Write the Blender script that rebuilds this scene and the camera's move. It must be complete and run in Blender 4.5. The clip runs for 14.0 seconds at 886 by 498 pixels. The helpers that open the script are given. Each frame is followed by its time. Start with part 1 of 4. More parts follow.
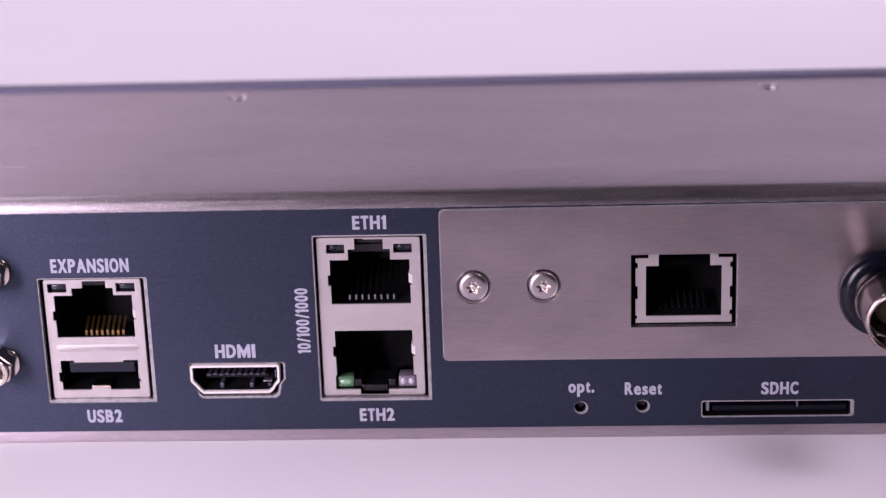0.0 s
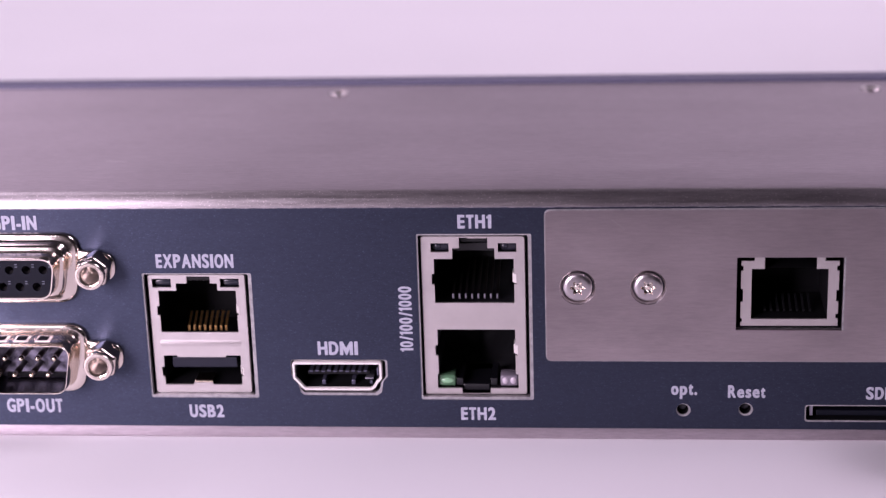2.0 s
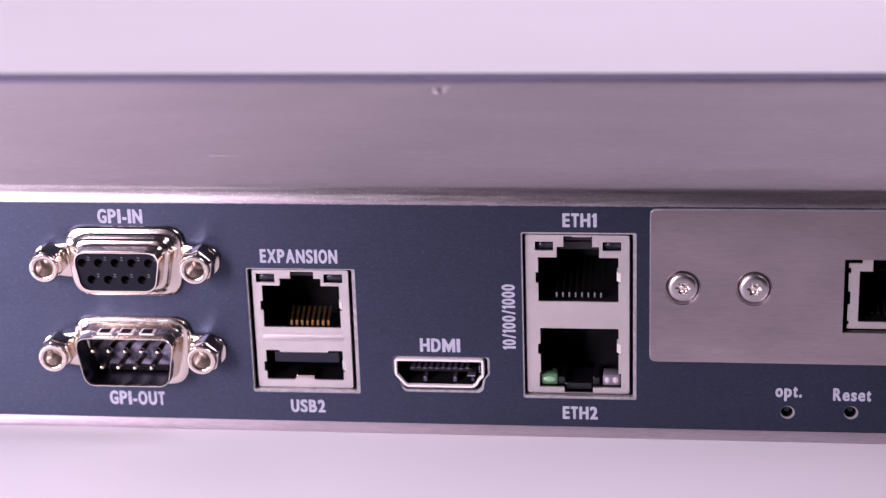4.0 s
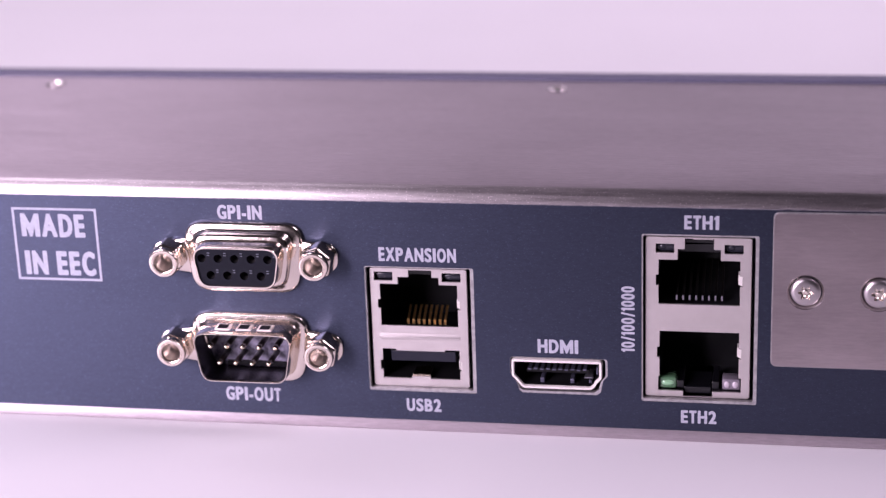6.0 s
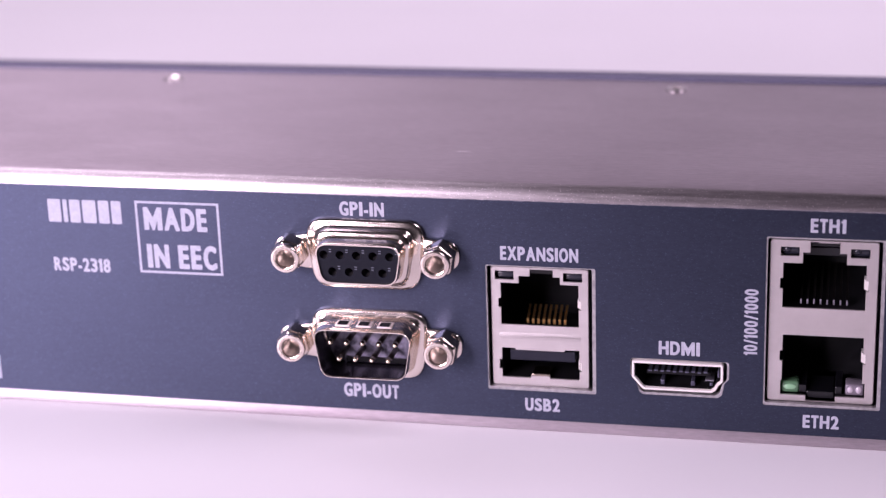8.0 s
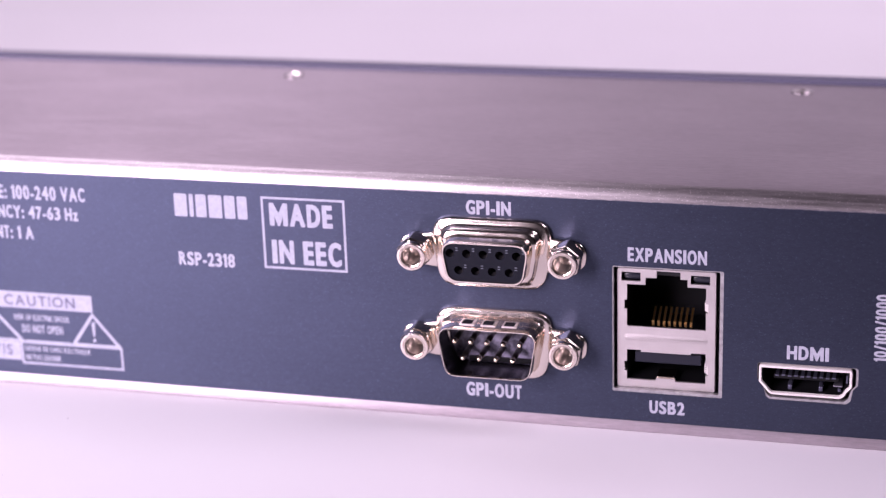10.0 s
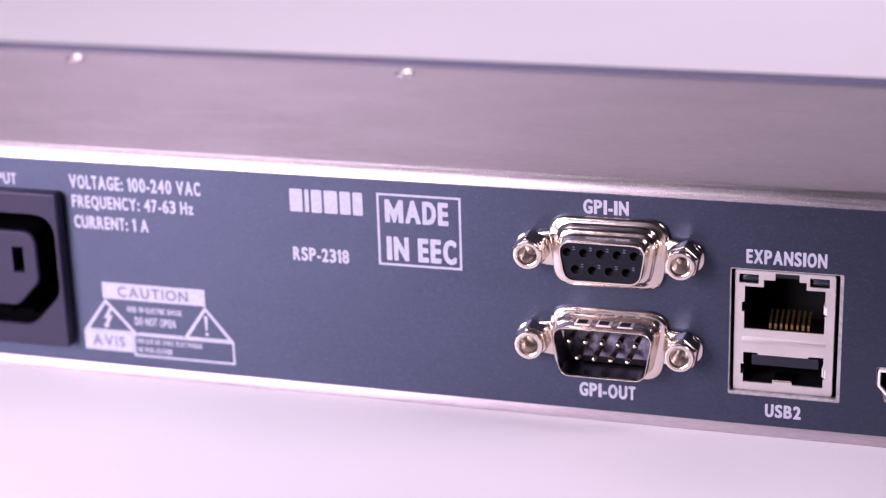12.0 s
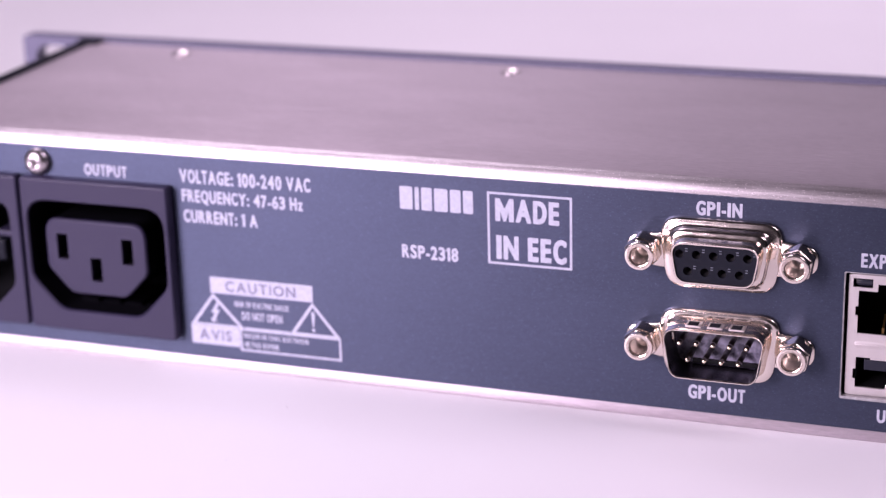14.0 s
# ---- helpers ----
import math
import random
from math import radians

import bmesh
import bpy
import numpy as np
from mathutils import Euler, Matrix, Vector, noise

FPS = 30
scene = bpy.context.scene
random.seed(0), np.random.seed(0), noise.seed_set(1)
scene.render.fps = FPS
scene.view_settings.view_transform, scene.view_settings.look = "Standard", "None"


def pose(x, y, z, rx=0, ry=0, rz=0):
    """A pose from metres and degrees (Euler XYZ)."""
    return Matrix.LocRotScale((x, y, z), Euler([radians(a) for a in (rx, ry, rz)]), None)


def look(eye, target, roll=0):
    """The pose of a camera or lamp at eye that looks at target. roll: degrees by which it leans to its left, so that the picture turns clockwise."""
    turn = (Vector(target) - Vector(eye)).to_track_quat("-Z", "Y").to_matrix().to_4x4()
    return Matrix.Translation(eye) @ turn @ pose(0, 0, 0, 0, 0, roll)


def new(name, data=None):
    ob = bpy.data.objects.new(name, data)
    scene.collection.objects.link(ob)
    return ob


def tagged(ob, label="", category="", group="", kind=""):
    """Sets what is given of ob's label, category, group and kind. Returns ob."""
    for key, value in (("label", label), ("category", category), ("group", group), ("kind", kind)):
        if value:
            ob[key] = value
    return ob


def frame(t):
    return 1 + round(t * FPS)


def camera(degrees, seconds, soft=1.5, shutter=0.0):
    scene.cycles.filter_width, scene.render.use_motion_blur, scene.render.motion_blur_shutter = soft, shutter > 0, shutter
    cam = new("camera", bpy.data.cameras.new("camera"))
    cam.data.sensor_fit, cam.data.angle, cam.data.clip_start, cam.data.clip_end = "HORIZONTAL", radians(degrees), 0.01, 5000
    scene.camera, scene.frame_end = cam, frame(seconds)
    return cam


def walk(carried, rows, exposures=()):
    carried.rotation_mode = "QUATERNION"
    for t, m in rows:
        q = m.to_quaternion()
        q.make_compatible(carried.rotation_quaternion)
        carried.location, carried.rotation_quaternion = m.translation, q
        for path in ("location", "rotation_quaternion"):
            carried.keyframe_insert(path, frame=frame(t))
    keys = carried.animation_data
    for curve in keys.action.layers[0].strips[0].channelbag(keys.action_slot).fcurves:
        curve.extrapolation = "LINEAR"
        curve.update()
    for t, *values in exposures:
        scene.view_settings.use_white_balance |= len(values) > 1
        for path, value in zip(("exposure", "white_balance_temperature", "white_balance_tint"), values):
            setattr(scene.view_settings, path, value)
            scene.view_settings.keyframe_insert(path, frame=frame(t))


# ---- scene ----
# The camera slides along the rear of a rack device, about 0.3 m away.
cam = camera(26.008, 14.0, soft=1.3)
cam.data.dof.use_dof = True
cam.data.dof.focus_distance = 0.306
cam.data.dof.aperture_fstop = 14.5
ROWS = [
    (0.0, 0.11424, -0.28727, 0.13137, -18.904, 1.860, 2.710),
    (0.5, 0.11266, -0.28719, 0.13190, -18.986, 1.852, 3.236),
    (1.0, 0.11090, -0.28709, 0.13220, -19.029, 1.835, 3.698),
    (1.5, 0.10872, -0.28714, 0.13225, -19.025, 1.777, 4.181),
    (2.0, 0.10730, -0.28706, 0.13250, -19.063, 1.760, 4.668),
    (2.5, 0.10553, -0.28687, 0.13277, -19.116, 1.738, 5.132),
    (3.0, 0.10411, -0.28680, 0.13304, -19.159, 1.731, 5.619),
    (5.5, 0.09901, -0.28588, 0.13333, -19.213, 1.941, 9.144),
    (6.0, 0.09760, -0.28568, 0.13289, -19.145, 1.941, 9.797),
    (6.5, 0.09571, -0.28593, 0.13281, -19.112, 1.930, 10.363),
    (7.0, 0.09404, -0.28603, 0.13321, -19.172, 1.915, 10.976),
    (7.5, 0.09194, -0.28619, 0.13346, -19.207, 1.899, 11.609),
    (8.0, 0.09018, -0.28639, 0.13332, -19.173, 1.883, 12.211),
    (10.5, 0.08044, -0.28756, 0.13265, -19.016, 1.782, 15.304),
    (11.0, 0.07871, -0.28811, 0.13221, -18.924, 1.749, 15.880),
    (11.5, 0.07671, -0.28861, 0.13189, -18.853, 1.660, 16.450),
    (12.0, 0.07496, -0.28890, 0.13162, -18.808, 1.626, 16.982),
    (12.5, 0.07323, -0.28919, 0.13171, -18.819, 1.604, 17.592),
    (13.0, 0.07174, -0.28969, 0.13157, -18.779, 1.583, 18.143),
    (13.5, 0.06972, -0.29028, 0.13125, -18.718, 1.477, 18.621),
    (14.0, 0.06818, -0.29080, 0.13166, -18.774, 1.466, 19.176),
]
EXPOSURES = [(0.0, 0.02), (6.0, 0.04), (14.0, 0.03)]
walk(cam, [(t, pose(x, y, z, 90 + pitch, roll, yaw)) for t, x, y, z, pitch, roll, yaw in ROWS], EXPOSURES)

import collections

from mathutils.geometry import delaunay_2d_cdt

# ---- light ----
world = bpy.data.worlds.new("studio_air")
scene.world = world
world.use_nodes = True
world.node_tree.nodes["Background"].inputs[0].default_value = (0.95, 0.8, 1.0, 1)
world.node_tree.nodes["Background"].inputs[1].default_value = 0.018


def softbox(name, eye, target, w, h, watts, colour, spread=180):
    data = bpy.data.lights.new(name, "AREA")
    data.shape, data.size, data.size_y = "RECTANGLE", w, h
    data.energy, data.color = watts, colour
    data.spread = radians(spread)
    ob = new(name, data)
    ob.matrix_world = look(eye, target)
    return ob


PINK = (0.94, 0.762, 0.995)
softbox("key_softbox", (-0.335, -0.46, 0.203), (-0.125, -0.03, 0.025), 0.32, 0.35, 1.65, (0.94, 0.766, 0.975), 70)
# unseen fill lamps, added to brighten the sweep and its reflection in the cover
softbox("back_fill", (-0.62, 0.55, 1.15), (-0.45, 0.85, 0.0), 0.6, 0.5, 4.15, PINK, 130)
softbox("back_fill", (1.15, 0.10, 1.45), (0.40, 0.82, 0.10), 0.7, 0.7, 7.6, PINK, 85)


# ---- materials ----
def material(name, base, rough=0.5, metal=0.0, coat=0.0):
    m = bpy.data.materials.new(name)
    m.use_nodes = True
    b = m.node_tree.nodes["Principled BSDF"]
    b.inputs["Base Color"].default_value = (*base, 1)
    b.inputs["Roughness"].default_value = rough
    b.inputs["Metallic"].default_value = metal
    b.inputs["Coat Weight"].default_value = coat
    return m


def noise_of(m, scale, stretch=(1, 1, 1), detail=4, rough=0.6):
    """A noise in object space, in metres."""
    n, l = m.node_tree.nodes, m.node_tree.links
    c = n.new("ShaderNodeTexCoord")
    mp = n.new("ShaderNodeMapping")
    mp.inputs["Scale"].default_value = stretch
    t = n.new("ShaderNodeTexNoise")
    t.inputs["Scale"].default_value = scale
    t.inputs["Detail"].default_value = detail
    t.inputs["Roughness"].default_value = rough
    l.new(c.outputs["Object"], mp.inputs["Vector"])
    l.new(mp.outputs["Vector"], t.inputs["Vector"])
    return t.outputs["Fac"]


def ramp(m, fac, stops):
    n, l = m.node_tree.nodes, m.node_tree.links
    r = n.new("ShaderNodeValToRGB")
    e = r.color_ramp.elements
    while len(e) < len(stops):
        e.new(0.5)
    for el, (p, c) in zip(e, stops):
        el.position, el.color = p, (*c, 1) if len(c) == 3 else c
    l.new(fac, r.inputs["Fac"])
    return r.outputs["Color"]


def remap(m, fac, a, b, c, d):
    n, l = m.node_tree.nodes, m.node_tree.links
    r = n.new("ShaderNodeMapRange")
    for i, v in zip(("From Min", "From Max", "To Min", "To Max"), (a, b, c, d)):
        r.inputs[i].default_value = v
    l.new(fac, r.inputs["Value"])
    return r.outputs["Result"]


def bump(m, fac, strength, distance):
    n, l = m.node_tree.nodes, m.node_tree.links
    b = n.new("ShaderNodeBump")
    b.inputs["Strength"].default_value = strength
    b.inputs["Distance"].default_value = distance
    l.new(fac, b.inputs["Height"])
    l.new(b.outputs["Normal"], n["Principled BSDF"].inputs["Normal"])
    return b


def drive(m, socket, name):
    m.node_tree.links.new(socket, m.node_tree.nodes["Principled BSDF"].inputs[name])


def brushed(name, base, rough, aniso=0.6, grain=0.2, mottle=0.07, metal=1.0, run=0.07, spread=0.05, streak=0.10, speck=0.0, dots=0.0):
    """Sheet metal brushed along x: short fine streaks, faint blotches."""
    m = material(name, base, rough, metal)
    n, l = m.node_tree.nodes, m.node_tree.links
    lines = noise_of(m, 5200, (run, 1, 1), 3, 0.65)
    long_lines = noise_of(m, 2400, (0.025, 1, 1), 2, 0.6)
    blotch = noise_of(m, 55, (0.5, 1, 1), 4)
    drive(m, remap(m, long_lines, 0.3, 0.7, rough - spread, rough + spread), "Roughness")
    k = [tuple(c * f for c in base) for f in (1 - mottle, 1 + mottle)]
    tint = ramp(m, blotch, [(0.3, k[0]), (0.7, k[1])])
    fine = noise_of(m, 3400, (0.13 if not speck else 0.4, 1, 1), 3, 0.7)
    amount = speck or streak
    shade = remap(m, fine, 0.3, 0.7, 1 - amount, 1 + amount)
    mul = n.new("ShaderNodeVectorMath")
    mul.operation = "SCALE"
    l.new(tint, mul.inputs[0])
    if dots:
        grit = noise_of(m, 5600, (0.55, 1, 1), 2, 0.5)
        lift = n.new("ShaderNodeMath")
        lift.operation = "MULTIPLY"
        l.new(shade, lift.inputs[0])
        l.new(remap(m, grit, 0.62, 0.74, 1.0, 1.0 + dots), lift.inputs[1])
        shade = lift.outputs[0]
    l.new(shade, mul.inputs["Scale"])
    drive(m, mul.outputs["Vector"], "Base Color")
    bump(m, lines, grain, 0.00002)
    b = n["Principled BSDF"]
    b.inputs["Anisotropic"].default_value = aniso
    b.inputs["Anisotropic Rotation"].default_value = 0.25
    t = n.new("ShaderNodeCombineXYZ")
    t.inputs[0].default_value = 1.0
    l.new(t.outputs[0], b.inputs["Tangent"])
    return m


STEEL = brushed("brushed_steel", (0.527, 0.466, 0.50), 0.33, 0.75, 0.4, 0.07, spread=0.05, streak=0.11)
BEND_STEEL = brushed("worn_rolled_steel", (0.50, 0.46, 0.47), 0.385, 0.72, 0.8, 0.10, run=0.16, spread=0.05, streak=0.15, dots=0.9)
PLATE_STEEL = brushed("plate_steel", (0.47, 0.410, 0.424), 0.35, 0.75, 0.25, 0.20, spread=0.03, streak=0.07)

FILM = brushed("blue_grey_film", (0.0485, 0.057, 0.088), 0.415, 0.60, 0.7, 0.05, 0.95, 0.30, 0.03, speck=0.09, dots=0.6)

FILM_EDGE = material("worn_film_edge", (0.2, 0.2, 0.25), 0.5)
_c = noise_of(FILM_EDGE, 520, (1, 0.1, 0.1), 6, 0.75)
drive(FILM_EDGE, ramp(FILM_EDGE, _c, [(0.44, (0.05, 0.05, 0.075)), (0.66, (0.50, 0.47, 0.52))]), "Base Color")

RIM = material("bare_sheet_edge", (0.62, 0.60, 0.60), 0.42, 0.6)
_c = noise_of(RIM, 900, (1, 1, 1), 3)
drive(RIM, ramp(RIM, _c, [(0.3, (0.26, 0.255, 0.26)), (0.6, (0.42, 0.41, 0.415))]), "Base Color")

INK = material("white_print", (0.50, 0.51, 0.62), 0.5)
_c = noise_of(INK, 1500, (1, 1, 1), 3)
drive(INK, ramp(INK, _c, [(0.3, (0.31, 0.32, 0.385)), (0.65, (0.385, 0.395, 0.46))]), "Base Color")
DARK_INK = material("dark_print", (0.10, 0.10, 0.16), 0.5)

SOFT_CHROME = material("dulled_chrome", (0.60, 0.56, 0.55), 0.24, 1.0)
NICKEL = material("satin_nickel", (0.76, 0.68, 0.61), 0.25, 1.0)
_c = noise_of(NICKEL, 380, (1, 1, 1), 3)
drive(NICKEL, remap(NICKEL, _c, 0.3, 0.7, 0.13, 0.22), "Roughness")
bump(NICKEL, noise_of(NICKEL, 260, (1, 1, 1), 2), 0.08, 0.0002)
SHIELD = material("matt_tin_shield", (0.60, 0.56, 0.54), 0.40, 0.9)
_c = noise_of(SHIELD, 160, (1, 1, 1), 4)
drive(SHIELD, ramp(SHIELD, _c, [(0.3, (0.55, 0.515, 0.50)), (0.7, (0.62, 0.58, 0.565))]), "Base Color")
GOLD = material("gold_contact", (0.88, 0.55, 0.22), 0.30, 1.0)
# contact metal coloured near black for the shade inside the jack
TIN_DARK = material("shaded_contact", (0.014, 0.012, 0.012), 0.4, 0.8)
TIN = material("dull_tin", (0.30, 0.29, 0.34), 0.35, 0.8)
BLACK = material("black_plastic", (0.005, 0.005, 0.006), 0.55)
INSERT = material("dark_insert", (0.006, 0.007, 0.012), 0.4)
HOUSING = material("socket_plastic", (0.023, 0.020, 0.043), 0.42)
HOUSING.node_tree.nodes["Principled BSDF"].inputs["Specular IOR Level"].default_value = 0.25
_c = noise_of(HOUSING, 1800, (1, 1, 1), 2)
bump(HOUSING, _c, 0.2, 0.00004)
SIDE = material("black_side_paint", (0.010, 0.010, 0.016), 0.85)
LED_OFF = material("smoked_led", (0.020, 0.021, 0.030), 0.20)
LED_GREEN = material("green_led", (0.08, 0.17, 0.09), 0.12, 0.0, 0.6)
LED_CLEAR = material("clear_led", (0.17, 0.15, 0.18), 0.12, 0.0, 0.6)
for _m in (BLACK, INSERT, SIDE):
    _m.node_tree.nodes["Principled BSDF"].inputs["Specular IOR Level"].default_value = 0.15
WHITE = material("white_sweep", (0.80, 0.79, 0.80), 0.6)
_c = noise_of(WHITE, 14, (1, 1, 1), 3)
drive(WHITE, ramp(WHITE, _c, [(0.3, (0.735, 0.730, 0.735)), (0.7, (0.760, 0.752, 0.760))]), "Base Color")
WALL = material("grey_wall", (0.10, 0.095, 0.11), 0.8)

# ---- mesh helpers: millimetres; x along the device, y into it, z up from the table ----
MM = 0.001
Z0 = 30.0


def part(name, bm, mat, parent, label=""):
    if isinstance(bm, bmesh.types.BMesh):
        me = bpy.data.meshes.new(name)
        bmesh.ops.recalc_face_normals(bm, faces=bm.faces[:])
        bm.to_mesh(me)
        bm.free()
    else:
        me = bm
    if not me.materials:
        me.materials.append(mat)
    ob = new(name, me)
    ob.parent = parent
    if label:
        tagged(ob, label)
    return ob


def v3(x, y, z):
    return Vector((x * MM, y * MM, (z + Z0) * MM))


def rect(x0, x1, z0, z1, r=0.0, n=5):
    """A rectangle's loop, with round corners of radius r."""
    if not r:
        return [(x0, z0), (x1, z0), (x1, z1), (x0, z1)]
    out = []
    for cx, cz, a in ((x1 - r, z0 + r, -90), (x1 - r, z1 - r, 0), (x0 + r, z1 - r, 90), (x0 + r, z0 + r, 180)):
        for i in range(n + 1):
            t = radians(a + 90 * i / n)
            out.append((cx + r * math.cos(t), cz + r * math.sin(t)))
    return out


def ring(cx, cz, r, n=32, turn=0.0):
    return [(cx + r * math.cos(2 * math.pi * i / n + turn), cz + r * math.sin(2 * math.pi * i / n + turn)) for i in range(n)]


def rounded(points, r, n=5):
    """A polygon's loop with its corners rounded."""
    out = []
    k = len(points)
    for i in range(k):
        p, a, b = Vector(points[i]), Vector(points[i - 1]), Vector(points[(i + 1) % k])
        u, w = (a - p).normalized(), (b - p).normalized()
        half = math.acos(max(-1, min(1, u.dot(w)))) / 2
        d = min(r / math.tan(half), (a - p).length * 0.49, (b - p).length * 0.49)
        s, e = p + u * d, p + w * d
        for j in range(n + 1):
            t = j / n
            q = s * (1 - t) ** 2 + p * 2 * t * (1 - t) + e * t * t
            out.append((q.x, q.y))
    return out


def grown(loop, d):
    """A convex loop moved outwards by d."""
    c = Vector((sum(p[0] for p in loop) / len(loop), sum(p[1] for p in loop) / len(loop)))
    out = []
    for i, p in enumerate(loop):
        e = Vector(loop[(i + 1) % len(loop)]) - Vector(loop[i - 1])
        nrm = Vector((e.y, -e.x)).normalized()
        if nrm.dot(Vector(p) - c) < 0:
            nrm = -nrm
        out.append((p[0] + nrm.x * d, p[1] + nrm.y * d))
    return out


def sheet(loops, y0, y1, bm=None):
    """A plate from y0 (front) to y1 (back): the first loop is its outline, the others holes."""
    bm = bm or bmesh.new()
    edges = []
    for lp in loops:
        vs = [bm.verts.new(v3(x, y0, z)) for x, z in lp]
        edges += [bm.edges.new((vs[i - 1], vs[i])) for i in range(len(vs))]
    got = bmesh.ops.triangle_fill(bm, use_beauty=True, use_dissolve=False, edges=edges)
    faces = [g for g in got["geom"] if isinstance(g, bmesh.types.BMFace)]
    ext = bmesh.ops.extrude_face_region(bm, geom=faces)
    vs = [g for g in ext["geom"] if isinstance(g, bmesh.types.BMVert)]
    bmesh.ops.translate(bm, verts=vs, vec=(0, (y1 - y0) * MM, 0))
    return bm


def loft(sections, bm=None, cap_first=True, cap_last=True):
    """A skin over loops of equal count: [(y, loop), ...]."""
    bm = bm or bmesh.new()
    rows = [[bm.verts.new(v3(x, y, z)) for x, z in lp] for y, lp in sections]
    for a, b in zip(rows, rows[1:]):
        for i in range(len(a)):
            bm.faces.new((a[i - 1], a[i], b[i], b[i - 1]))
    if cap_first:
        bm.faces.new(rows[0])
    if cap_last:
        bm.faces.new(rows[-1])
    for f in bm.faces:
        f.smooth = len(sections[0][1]) > 8
    return bm


def box(x0, x1, y0, y1, z0, z1, bevel=0.0, bm=None):
    bm = bm or bmesh.new()
    made = bmesh.ops.create_cube(bm, size=1.0)["verts"]
    for v in made:
        v.co = v3(x0 + (v.co.x + 0.5) * (x1 - x0), y0 + (v.co.y + 0.5) * (y1 - y0), z0 + (v.co.z + 0.5) * (z1 - z0))
    if bevel:
        es = list({e for v in made for e in v.link_edges})
        bmesh.ops.bevel(bm, geom=es, offset=bevel * MM, segments=2, affect="EDGES", profile=0.5)
    return bm


def smooth_loft(sections):
    return loft(sections, None, False, False)


def well(loop, y0, y1, bm=None):
    """The inside of a blind recess from y0 to y1."""
    return loft([(y0, loop), (y1, loop)], bm, cap_first=False)


def smooth_by_angle(ob, degrees=35):
    bm = bmesh.new()
    bm.from_mesh(ob.data)
    for f in bm.faces:
        f.smooth = True
    for e in bm.edges:
        e.smooth = e.calc_face_angle(0) < radians(degrees)
    bm.to_mesh(ob.data)
    bm.free()
    return ob


# widths of a condensed bold cut, in cap heights
WIDTHS = dict(zip("ABCDEFGHILMNOPQRSTUVXYZ0123456789-:./opteszR", (0.60, 0.50, 0.50, 0.53, 0.40, 0.39, 0.54, 0.54, 0.20, 0.37, 0.72, 0.57, 0.58, 0.48, 0.60, 0.51, 0.46, 0.42, 0.52, 0.58, 0.58, 0.56, 0.46,
              0.48, 0.27, 0.46, 0.46, 0.50, 0.46, 0.48, 0.44, 0.48, 0.48, 0.26, 0.17, 0.17, 0.34, 0.46, 0.46, 0.29, 0.45, 0.37, 0.38, 0.51)))
CUTS = {}


def glyph(ch):
    """One character's outline and faces, its cap height one unit: points, polygons, the outline's edges."""
    if ch not in CUTS:
        cu = bpy.data.curves.new("words", "FONT")
        cu.body, cu.size, cu.extrude, cu.resolution_u = ch, 1.0, 0.0, 4
        tmp = new("tmp", cu)
        bpy.context.view_layer.update()
        me = bpy.data.meshes.new_from_object(tmp.evaluated_get(bpy.context.evaluated_depsgraph_get()))
        points, faces = [(v.co.x, v.co.y) for v in me.vertices], [p.vertices[:] for p in me.polygons]
        bpy.data.objects.remove(tmp)
        bpy.data.curves.remove(cu)
        bpy.data.meshes.remove(me)
        count = collections.Counter((min(a, b), max(a, b)) for f in faces for a, b in zip(f, f[1:] + f[:1]))
        CUTS[ch] = (points, faces, [e for e, k in count.items() if k == 1])
    cap = max(p[1] for p in CUTS["H"][0]) if ch != "H" else max(p[1] for p in CUTS[ch][0])
    points, faces, rim = CUTS[ch]
    return [(x / cap, y / cap) for x, y in points], faces, rim


